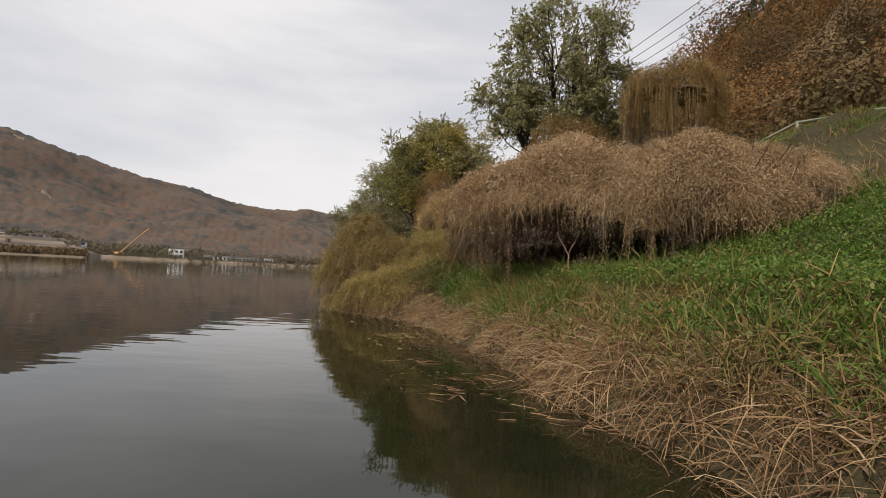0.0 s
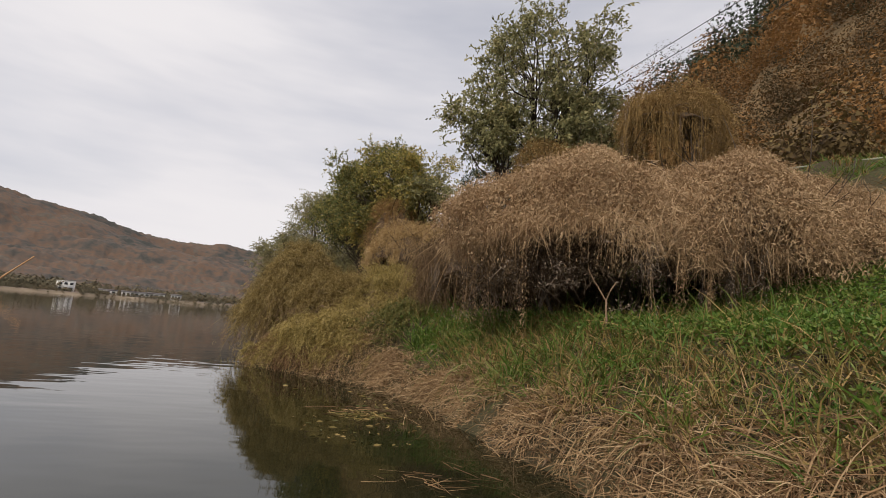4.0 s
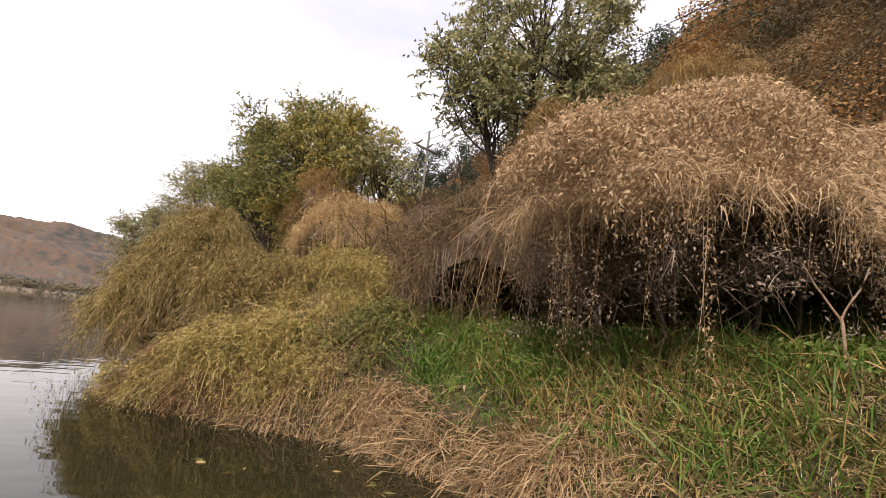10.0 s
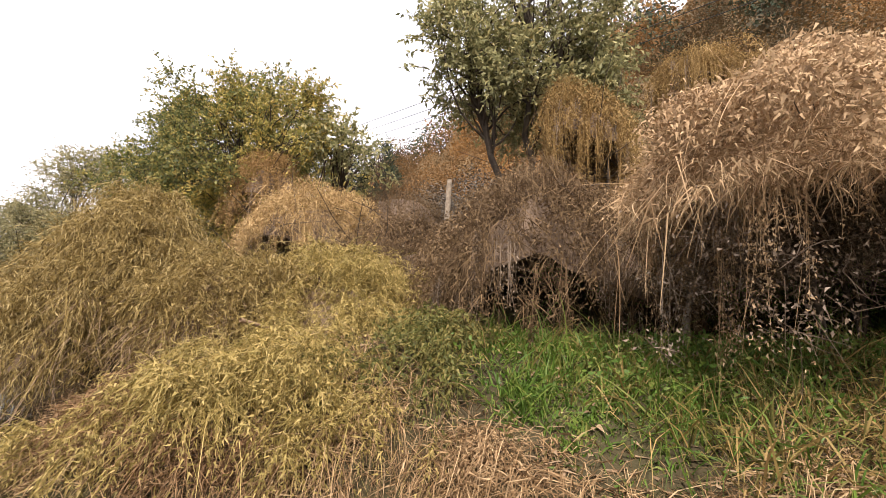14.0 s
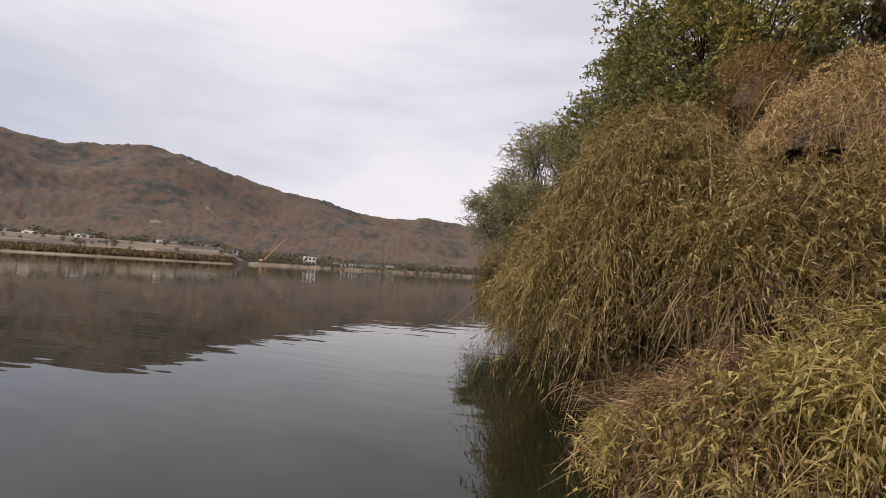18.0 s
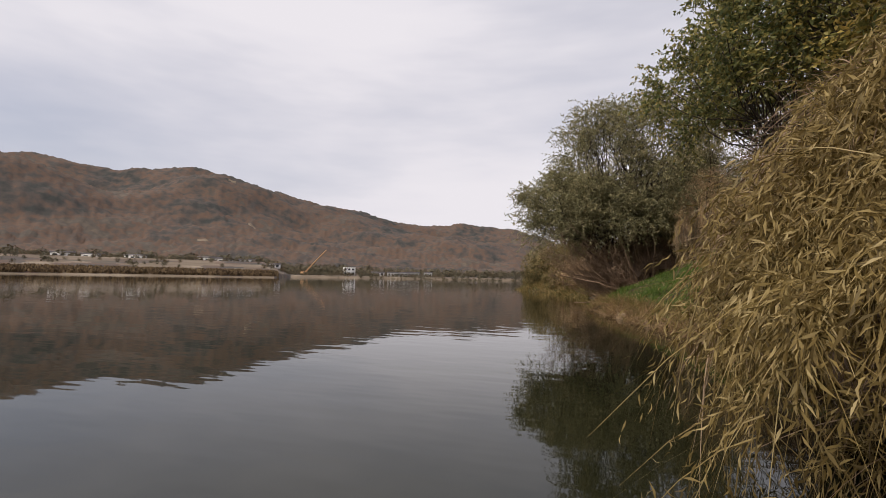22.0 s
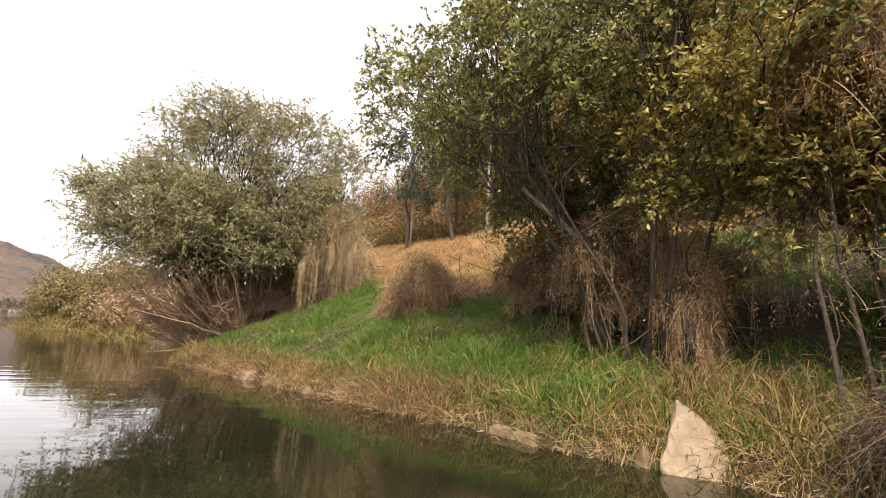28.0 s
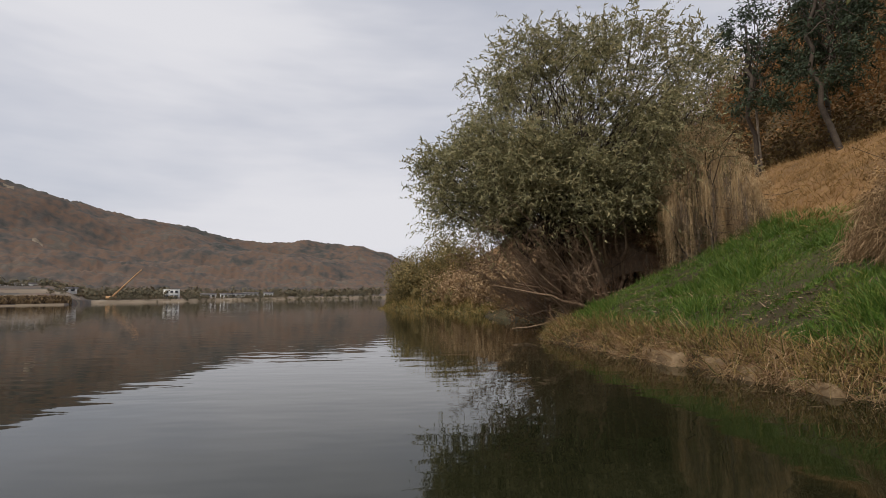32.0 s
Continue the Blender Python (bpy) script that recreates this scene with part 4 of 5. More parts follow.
# ---- sprawling willow bush ----


def weeping(name, label, c, rx, ry, rot, rim, peak, n_stem, seed, mat, per=18, size=0.085, aspect=0.16, power=2.0, length=0.75, category="bush", stems=10, out=0.5, fall=1.0, mess=0.30, lance=False):
    gz = float(ground_z(*c))
    ob = thing(name, label, category, at=(c[0], c[1], max(gz, 0.0)))
    per_spray = 15
    K = n_stem // per_spray
    p, q, nrm = dome(c, rx, ry, rot, rim, peak, K, seed, power)
    p = p - nrm * rng.uniform(-0.10, 0.28, (K, 1)) - q * 0.12
    base, k, drift, rnd = clumped(p, nrm, q, per_spray, 0.055, seed + 2)
    n_stem = len(base)
    way = unit(nrm[k] * out + q[k] * 0.25 + drift[k] * 0.85 + rng.normal(size=base.shape) * mess + np.array([0, 0, 0.12]))
    L = length * (0.6 + 0.7 * rnd[k]) * rng.uniform(0.45, 1.15, n_stem)
    dr = rng.uniform(0.25, 1.3, n_stem) * fall
    part("shoot_mass", *ribbons(base, way, L, 0.004, dr, 3, 0.25), mat, ob, "thin straw-coloured shoots", kind="stuff")
    s = np.tile(np.linspace(0.1, 1.0, per), n_stem)
    b, w, l, d2 = np.repeat(base, per, 0), np.repeat(way, per, 0), np.repeat(L, per), np.repeat(dr, per)
    lp = b + w * (l * s)[:, None]
    lp[:, 2] -= d2 * l * s * s
    tang = w.copy()
    tang[:, 2] -= 2 * d2 * s
    ld = unit(tang) * 0.8 + rng.normal(size=lp.shape) * 0.6
    ld[:, 2] -= 0.35 * fall * fall
    keep = lp[:, 2] > 0.015
    if lance:
        keep &= rng.random(len(lp)) < 0.4 + 0.8 * lp[:, 2]
    part("leaves", *leaves(lp[keep], ld[keep], size * rng.uniform(0.6, 1.3, keep.sum()), aspect, 0.3, None, not lance), mat, ob, kind="stuff")
    for _ in range(stems):
        t0, u0 = rng.uniform(0, 6.28), rng.uniform(0.2, 0.8)
        top, _, _ = dome_at(c, rx, ry, rot, rim, peak, np.array([t0]), np.array([u0]), seed, power, 0.1)
        f = np.array([c[0], c[1]]) + rng.normal(size=2) * 0.15
        part("branch", *limb((f[0], f[1], gz - 0.02), top[0], 0.03 * min(1, peak / 1.6) ** 2, 0.006, 0.2), M_BARK, ob, smooth=True)
    if peak > 1.2:
        n = 1800
        p, q, nrm = dome(c, rx, ry, rot, rim, peak, n, seed + 9, power)
        way = nrm * 0.55 + q * 0.5 + rng.normal(size=p.shape) * 0.55
        part("stem_tangle", *ribbons(p - nrm * 0.12, way, rng.uniform(0.12, 0.34, n), 0.0045, rng.uniform(0.5, 1.3, n), 6, 0.3), M_DRYHEAP, ob, "pale brown arching stems", kind="stuff")
    # dark shell added as the shade between the shoots
    part("tangle", *shell(c, rx * 0.86, ry * 0.86, rot, rim, peak - 0.18, seed, power, 0.12), M_INNERSHADE, ob, "dark inner tangle", True)
    return ob


weeping("willow_bush", "olive-yellow weeping willow bush trailing into the water", (-1.3, 11.5), 1.0, 1.27, 0.3, 0.34, 1.78, 13500, 61, M_WILLOW, 14, 0.052, 0.15, 2.8, 0.30, out=0.6, fall=1.25, mess=1.0, lance=True)
weeping("willow_bush", "low yellow-green thicket sprawling over the bank", (-0.35, 9.5), 1.3, 0.95, -0.3, 0.04, 0.74, 11000, 67, M_SPROUT, 12, 0.036, 0.21, 1.6, 0.22, out=0.5, mess=1.1)
weeping("willow_bush", "straw-coloured low thicket behind the willow bush", (0.4, 10.5), 1.2, 1.1, 0.2, 0.5, 1.58, 7500, 71, M_SPROUT, 12, 0.038, 0.21, 2.4, 0.27, out=0.45, mess=0.9)
weeping("willow_bush", "yellow-green shoots filling the gap beside the willow", (-0.55, 10.5), 0.85, 0.7, 0.2, 0.5, 1.5, 5000, 95, M_WILLOW, 12, 0.040, 0.2, 2.4, 0.28, out=0.5, mess=0.9)
weeping("thicket", "green bramble thicket at the edge of the vines", (0.5, 9.15), 0.8, 0.6, 0.2, 0.35, 1.02, 5000, 75, M_BRAMBLE, 11, 0.036, 0.34, 1.8, 0.24, category="thicket", out=0.5, mess=0.9)
weeping("dry_thicket", "brown dead grass thicket hanging over the water", (-0.45, 13.2), 0.6, 0.7, 0.1, 0.03, 0.8, 6000, 79, M_DARKGRASS, 7, 0.04, 0.16, 2.0, 0.36, category="thicket", out=0.35, mess=0.6)
weeping("dry_thicket", "grey-brown dead stalks drooping to the water", (-1.05, 12.75), 0.6, 0.5, 0.1, 0.04, 0.85, 5000, 80, M_DARKGRASS, 6, 0.035, 0.16, 2.0, 0.32, category="thicket", out=0.35, mess=0.8)
weeping("dry_thicket", "heap of bleached dry stalks at the water's edge", (0.42, 8.3), 0.5, 0.42, -0.6, 0.05, 0.42, 2600, 83, M_STRAW, 5, 0.045, 0.16, 1.6, 0.34, category="thicket", out=0.4, mess=0.9)
weeping("dry_thicket", "orange-brown dead grass at the foot of the willow bush", (-1.05, 9.65), 0.6, 0.5, -0.3, 0.03, 0.44, 4600, 91, M_BROWNGRASS, 6, 0.032, 0.16, 1.6, 0.24, category="thicket", out=0.4, mess=0.9)
weeping("dry_thicket", "russet tangle of stalks on the bank", (-0.65, 8.95), 0.75, 0.24, -0.3, 0.02, 0.22, 1800, 89, M_BROWNGRASS, 5, 0.045, 0.16, 1.6, 0.26, category="thicket", out=0.4, mess=0.9)

# ---- grass, straw, reeds ----


def scatter(n, y0, y1, d0, d1, seed, bias=1.0):
    r = np.random.default_rng(seed)
    y = r.uniform(y0, y1, n)
    d = d0 + (d1 - d0) * r.random(n) ** bias
    x = shore(y) + d / 0.97
    return np.stack([x, y, ground_z(x, y)], -1), d


def field(name, label, category, parts, mat):
    V, F = join(*parts)
    return thing(name, label, category, kind="stuff", data=np_mesh(name, V, F, mat))


def blades(P, hmin, hmax, wmin, wmax, lean=0.35, droop=0.45, segs=3, way=(0, 0, 0), tuft=1.0):
    n = len(P)
    D = rng.normal(size=(n, 3)) * lean + np.array([0, 0, 1.0]) + np.array(way)
    return ribbons(P - (0, 0, 0.01), D, rng.uniform(hmin, hmax, n) * np.clip(tuft, 0.35, 2.0), rng.uniform(wmin, wmax, n), droop * rng.uniform(0.3, 1.4, n), segs, 0.06)


def patchy(P, f, lo, seed):
    return P[waves(P[:, 0], P[:, 1], f, seed) > lo]


def tufts(P, per, radius, hmin, hmax, wmin, wmax, spread=0.5, droop=0.6, segs=2, way=(0, 0, 0), size=1.0):
    """Tufts of blades that fan out from each point."""
    k = np.repeat(np.arange(len(P)), per)
    off = rng.normal(size=(len(k), 2)) * radius
    Q = P[k].copy()
    Q[:, :2] += off
    Q[:, 2] = np.maximum(ground_z(Q[:, 0], Q[:, 1]), -0.12) - 0.01
    lean = rng.normal(size=(len(P), 3)) * 0.3
    D = np.concatenate([off / radius * spread * 0.5, np.ones((len(k), 1))], 1) + lean[k] + rng.normal(size=(len(k), 3)) * 0.25 + np.array(way)
    h = rng.uniform(hmin, hmax, len(k)) * (np.broadcast_to(size, len(P)) * rng.uniform(0.6, 1.3, len(P)))[k]
    return ribbons(Q, D, h, rng.uniform(wmin, wmax, len(k)), droop * rng.uniform(0.3, 1.5, len(k)), segs, 0.08)


lush = [scatter(7200, -1, 9.5, 0.65, 4.8, 101)[0], scatter(900, 6.2, 9.4, 0.12, 1.6, 106)[0], scatter(800, 7.2, 8.9, 0.5, 1.8, 97)[0], scatter(5500, -3, 14, 3.8, 9.6, 102)[0], scatter(3600, 12.5, 19, 0.75, 4.2, 103)[0], scatter(900, 15.5, 20, 0.4, 1.2, 107)[0], scatter(5600, 18.5, 26, 0.32, 3.7, 105)[0], scatter(1500, 14, 22, 3.4, 6.2, 104)[0], scatter(1600, 21.3, 25, 1.0, 4.3, 108)[0], scatter(260, 22.5, 26.5, 7.6, 9.4, 109)[0]]
lush = np.concatenate([patchy(np.concatenate(lush), 1.1, -0.9, 5), scatter(2000, 19.5, 24.6, 0.3, 3.4, 99)[0], scatter(1500, 15.8, 20, 0.3, 1.6, 98)[0]])
shade = (lush[:, 1] > 5.3) & (lush[:, 1] < 9.6) & (lush[:, 0] < 3.2) & (rng.random(len(lush)) < 0.15)
lush = lush[~shade]
under = (lush[:, 1] > 7.3) & (lush[:, 1] < 9.6) & (lush[:, 0] > 1.4) & (lush[:, 0] < 4.5) & (rng.random(len(lush)) < 0.6)
lush = lush[~under]
thick = (lush[:, 1] > 7.3) & (lush[:, 1] < 12) & (lush[:, 0] < np.where(lush[:, 1] < 8.7, 0.6, 0.85))
lush = lush[~thick]
bare = (lush[:, 1] > 5.5) & (lush[:, 1] < 7.3) & (lush[:, 0] - shore(lush[:, 1]) < 1.5 + 0.5 * waves(lush[:, 0], lush[:, 1], 1.7, 9)) & (rng.random(len(lush)) < 0.7)
lush = lush[~bare]
big = 0.8 + 0.5 * waves(lush[:, 0], lush[:, 1], 2.2, 6) + 0.45 * waves(lush[:, 0], lush[:, 1], 6.5, 7)
size_ = np.clip(big, 0.4, 1.9) * np.where(lush[:, 1] > 18.5, 0.6, np.where((lush[:, 1] > 5) & (lush[:, 1] < 9.5), 0.85, 1.0)) * np.where((lush[:, 1] < 6.0) & (lush[:, 0] - shore(lush[:, 1]) > 1.0), 0.62, 1.0)
off = (lush[:, 1] > 18) | (lush[:, 0] > 4.5)
field("green_grass", "lush green grass in tufts covering the river bank", "grass",
      [tufts(lush[~off], 10, 0.06, 0.10, 0.30, 0.007, 0.015, 0.6, 0.75, 2, size=size_[~off]), tufts(lush[off], 10, 0.06, 0.10, 0.28, 0.009, 0.018, 0.8, 0.3, 1, size=size_[off])], M_GRASS)
tall = np.concatenate([scatter(1300, 5.2, 9.4, 0.35, 2.9, 161)[0], scatter(900, 13.0, 19.5, 0.2, 2.0, 162)[0], scatter(250, 0.5, 5.2, 0.4, 1.6, 163)[0]])
tall = tall[~((tall[:, 1] > 7.3) & (tall[:, 1] < 12) & ((tall[:, 0] < 0.85) | (tall[:, 0] > 1.6)))]
dry = rng.random(len(tall)) < 0.45
field("tall_grass", "tall drooping green grass in loose tufts", "grass", [tufts(tall[~dry], 11, 0.05, 0.2, 0.55, 0.006, 0.012, 0.7, 0.85, 3)], M_GRASS)
field("yellow_grass", "tall yellowing grass drooping among the green", "grass", [tufts(tall[dry], 10, 0.06, 0.2, 0.55, 0.005, 0.011, 0.9, 0.95, 3)], M_MEADOW)
mead = [scatter(950, -2, 6.8, 0.3, 1.3, 111)[0], scatter(250, 5, 9, 1.2, 3.5, 112)[0], scatter(900, 12.5, 15.8, 0.05, 1.2, 113)[0], scatter(420, 15.8, 19.5, 0.05, 0.55, 119)[0], scatter(700, 19, 25, 0.05, 0.5, 117)[0], scatter(120, 2, 6.5, 0.6, 3.5, 116)[0], scatter(200, 6.4, 7.6, 0.5, 1.9, 118)[0]]
field("meadow_grass", "yellowing mixed grass along the bank", "grass", [tufts(np.concatenate(mead), 8, 0.06, 0.14, 0.46, 0.006, 0.012, 0.6, 0.8, 2)], M_MEADOW)
gold = [scatter(6500, 17, 40, 3.3, 9.8, 114)[0], scatter(1500, -3, 16, 5, 9.8, 115)[0]]
field("golden_grass", "golden dry grass on the upper slope", "grass", [tufts(np.concatenate(gold), 9, 0.09, 0.10, 0.30, 0.010, 0.02, 0.9, 0.3, 1)], M_GOLD)
st = [scatter(700, 3.5, 7.0, -0.05, 0.55, 121)[0], scatter(420, 7.0, 9.4, -0.05, 0.32, 127)[0], scatter(900, 6.6, 9.2, 0.2, 1.3, 130)[0], scatter(140, 2.5, 6.5, 0.4, 1.1, 126)[0], scatter(500, -1.0, 7.0, 0.3, 1.05, 129)[0], scatter(1900, 12.6, 25, -0.06, 0.4, 123)[0], scatter(500, 24.6, 50, -0.1, 1.6, 124)[0], scatter(800, 8.4, 12.5, 0.0, 0.5, 125)[0], scatter(300, 6.4, 9.4, 0.25, 1.2, 128)[0], scatter(800, 5.3, 7.3, 0.1, 1.1, 120)[0]]
st = np.concatenate(st)
st = st[~((st[:, 1] > 7.1) & (st[:, 1] < 9.6) & (st[:, 0] > 0.95 - 0.35 * (st[:, 1] - 7.1)))]
heap = np.clip(0.75 + 0.6 * waves(st[:, 0], st[:, 1], 3.0, 16), 0.3, 1.6)
bg_ = np.concatenate([patchy(scatter(1200, 12.6, 15.8, 0.0, 1.5, 151)[0], 2.6, 0.1, 33), patchy(scatter(600, 15.8, 18.5, 0.0, 0.6, 153)[0], 2.6, 0.1, 33), scatter(500, 17, 24, 0.0, 0.45, 152)[0]])
wr = scatter(1350, -1.5, 4.6, -0.12, 0.8, 122)[0]
field("withered_reeds", "withered brown reeds bent over at the water's edge", "reeds", [tufts(wr, 8, 0.09, 0.14, 0.48, 0.004, 0.008, 1.6, 1.0, 3, (-0.2, 0, -0.5))], M_BROWNGRASS)
field("brown_grass", "brown withered grass and stalks on the bank", "grass", [tufts(bg_, 11, 0.07, 0.15, 0.5, 0.004, 0.009, 0.8, 0.9, 3)], M_BROWNGRASS)
field("dry_straw", "matted dry straw and reeds at the water's edge", "reeds", [tufts(st, 11, 0.09, 0.10, 0.38, 0.0035, 0.0075, 1.8, 0.9, 2, (-0.2, 0, -0.6), heap)], M_STRAW)
P = scatter(1500, -1, 6.5, -0.7, 0.4, 141, 0.7)[0]
field("bent_reeds", "sparse bent dry reeds standing in shallow water", "reeds", [blades(P, 0.25, 0.7, 0.003, 0.0065, 0.9, 1.1, 5, (-0.15, 0, -0.1))], M_STRAW)
P = np.concatenate([patchy(scatter(1500, 1.5, 9, 0.7, 4.0, 131)[0], 1.4, 0.0, 8), scatter(4800, -1, 6.5, 1.1, 5.0, 132)[0]])
lp = np.repeat(P, 14, 0) + rng.normal(size=(len(P) * 14, 3)) * (0.07, 0.07, 0.025) + (0, 0, 0.09)
field("weeds", "broad-leaved green weeds in the grass", "weeds", [leaves(lp, rng.normal(size=lp.shape) + (0, 0, 0.5), rng.uniform(0.02, 0.048, len(lp)), 0.5, 0.3)], M_GRASS)

P = np.concatenate([scatter(9000, -1.5, 9.5, -0.02, 2.4, 171)[0], scatter(6000, 12.5, 24.5, -0.02, 1.6, 172)[0]])
field("leaf_litter", "brown dead leaves and bits of straw littering the bank", "litter", [leaves(P + (0, 0, 0.012), rng.normal(size=P.shape) * (1, 1, 0.15), rng.uniform(0.03, 0.12, len(P)), 0.22, 0.3, np.array([0, 0, 1.0]) + rng.normal(size=P.shape) * 0.3, True)], M_DRYHEAP)

# ---- wooded hillside ----


def hill_shrubs(n, y0, y1, d0, d1, seed, size, count, leaf):
    r = np.random.default_rng(seed)
    y = r.uniform(y0, y1, n)
    d = d0 + (d1 - d0) * r.random(n) ** 1.3
    x = shore(y) + d / 0.97
    z = ground_z(x, y)
    s = size * r.uniform(0.5, 1.4, n)
    k = np.repeat(np.arange(n), count)
    v = unit(rng.normal(size=(len(k), 3))) * (rng.random(len(k)) ** 0.22)[:, None] * s[k, None] * (0.8, 0.8, 1.1)
    p = np.stack([x[k], y[k], z[k] + s[k] * 0.75], -1) + v
    nrm = unit(v) + rng.normal(size=p.shape) * 0.35
    return leaves(p, np.cross(nrm, rng.normal(size=p.shape)), leaf * rng.uniform(0.5, 1.4, len(p)), 0.8, 0.3, nrm, True)


field("hillside_woods", "rust and orange autumn woods on the steep hillside", "woods",
      [hill_shrubs(420, 9, 55, 12.8, 30, 201, 1.6, 1000, 0.085), hill_shrubs(260, -15, 120, 24, 40, 202, 2.2, 280, 0.24), hill_shrubs(250, 60, 200, 8, 40, 203, 2.0, 80, 0.4)], M_HILL)
field("hillside_vines", "dark brown dead vines over shrubs on the hillside", "vines", [hill_shrubs(230, -14, 9, 12.8, 28, 212, 1.6, 900, 0.08)], M_HILLVINE)
field("hillside_pines", "dark green pines on the upper hillside", "pines", [hill_shrubs(420, -15, 120, 27, 52, 209, 1.9, 190, 0.26), hill_shrubs(60, 8, 60, 24, 32, 210, 1.9, 520, 0.13)], M_PINE)
field("grey_thicket", "grey leafless thicket below the road", "thicket", [hill_shrubs(50, 15.5, 20.5, 7.2, 9.5, 214, 0.95, 620, 0.06)], M_GREYTWIG)
field("hillside_brush", "dry ochre brush along the foot of the hill", "brush", [hill_shrubs(240, -6, 45, 9.9, 14, 204, 0.85, 360, 0.10)], M_HILLVINE)
field("far_bank_bushes", "olive bushes along the bank upstream", "bushes", [hill_shrubs(40, 45, 56, 1.0, 4.8, 205, 1.5, 1300, 0.11), hill_shrubs(40, 37, 56, 0.3, 3.0, 206, 0.6, 500, 0.09)], M_OLIVE)
field("russet_scrub", "reddish-brown scrub along the bank upstream", "scrub", [hill_shrubs(55, 31, 42, 0.3, 3.2, 207, 0.8, 700, 0.08)], M_STRAW)
field("far_bank_reeds", "yellow reeds at the waterline upstream", "reeds", [tufts(scatter(800, 34, 56, -0.1, 1.0, 211)[0], 14, 0.3, 0.2, 0.6, 0.02, 0.04, 0.9, 0.6, 2)], M_MEADOW)
field("dead_scrub", "brown leafless scrub at the foot of the willow", "scrub", [hill_shrubs(40, 26, 31, 0.0, 2.2, 208, 0.6, 420, 0.06)], M_BROWNGRASS)

# ---- things on the bank ----


def rock(c, corners, seed, name="rock", label="pale weathered wedge-shaped rock at the water's edge", mat=None):
    """A weathered block: the hull of a few corners, broken up finely."""
    bm = bmesh.new()
    vs = [bm.verts.new(v) for v in corners]
    bmesh.ops.convex_hull(bm, input=vs)
    bmesh.ops.triangulate(bm, faces=bm.faces)
    bmesh.ops.subdivide_edges(bm, edges=bm.edges, cuts=9, use_grid_fill=True)
    bmesh.ops.smooth_vert(bm, verts=bm.verts, factor=0.5, use_axis_x=True, use_axis_y=True, use_axis_z=True)
    for v in bm.verts:
        k = 0.022 * noise.noise(v.co * 7 + Vector((seed, 0, 0))) + 0.010 * noise.noise(v.co * 22 + Vector((0, seed, 0)))
        v.co += v.co.normalized() * k
    me = bpy.data.meshes.new(name)
    bm.to_mesh(me)
    bm.free()
    me.materials.append(mat or M_STONE)
    me.polygons.foreach_set("use_smooth", np.ones(len(me.polygons), bool))
    return thing(name, label, "rock", at=c, data=me)


rock((-0.65, 14.75, 0.0), [(-0.24, 0.12, -0.15), (0.10, -0.33, -0.15), (-0.10, -0.20, -0.12), (0.62, -0.10, -0.12), (0.50, -0.38, -0.14), (0.24, 0.45, -0.1), (0.13, 0.26, 0.47), (0.05, 0.20, 0.46), (0.22, 0.20, 0.40), (-0.24, 0.16, 0.04)], 1.0)
rock((-0.80, 15.05, 0.0), [(-0.12, -0.08, -0.1), (0.12, -0.1, -0.1), (0.15, 0.15, -0.1), (-0.1, 0.15, -0.1), (-0.08, 0.0, 0.13), (0.1, 0.1, 0.15)], 2.0, label="dark angular stone beside the larger rock", mat=M_LEDGE)
rock((-0.97, 24.45, 1.0), [(-0.15, -0.1, -0.1), (0.15, -0.1, -0.1), (0.15, 0.12, -0.1), (-0.15, 0.12, -0.1), (-0.08, 0.0, 0.11), (0.1, 0.03, 0.12)], 4.0, label="small pale stone lying in the grass")

LEDGE = [(-0.42, -0.22, -0.15), (0.40, -0.2, -0.15), (0.42, 0.25, -0.1), (-0.4, 0.25, -0.1), (-0.34, -0.08, 0.15), (0.3, -0.12, 0.17), (0.32, 0.2, 0.2), (-0.3, 0.2, 0.2)]
for y_, k_ in ((21.3, 1.0), (20.3, 0.9), (19.4, 0.5), (16.1, 0.5)):
    rock((float(shore(y_)) + 0.06, y_, 0.02), [(a_ * k_ * 0.6, b_ * k_ * 1.5, c_ * k_ * 0.6) for b_, a_, c_ in LEDGE], y_, label="brown stone ledge at the foot of the bank", mat=M_LEDGE)


def stick(name, label, a, b, r0, r1, mat=None, bend=0.06, forks=()):
    ob = thing(name, label, "branch", at=a)
    part("shaft", *limb(a, b, r0, r1, bend, 8, 8), mat or M_WOODGREY, ob, smooth=True)
    for f0, f1 in forks:
        part("fork", *limb(f0, f1, r0 * 0.6, r1 * 0.6, bend, 6, 6), mat or M_WOODGREY, ob, smooth=True)
    return ob


# withered stalk with bleached leaves, leaning at the shaded foot of the tree
stalk = thing("dead_stalk", "leaning dead stalk with bleached hanging leaves", "plant", at=(0.5, 16.28, 0.72))
line_ = np.array([(0.50, 16.28, 0.68), (0.37, 16.34, 1.08), (0.19, 16.36, 1.50), (0.02, 16.38, 1.84), (-0.04, 16.42, 1.92)])
part("stem", *tube(line_, (0.009, 0.008, 0.007, 0.005, 0.003), 6), M_WOODGREY, stalk, smooth=True)
for k in range(9):
    f_ = 1.2 + 2.6 * k / 8
    q_ = line_[int(f_)] + (line_[min(int(f_) + 1, 4)] - line_[int(f_)]) * (f_ % 1.0)
    part("leaf", *ribbons(q_[None], np.array([(rng.normal() * 0.5 - 0.2, rng.normal() * 0.4, 0.1)]), 0.17, 0.035, 1.1, 5, 0.1), M_PALEVINE, stalk, "bleached curled leaf")

gz = float(ground_z(2.2, 8.12))
stick("stake", "pale broken stake standing in the grass", (2.2, 8.12, gz - 0.05), (2.27, 8.08, gz + 0.56), 0.04, 0.022)
gz = float(ground_z(2.1, 6.14))
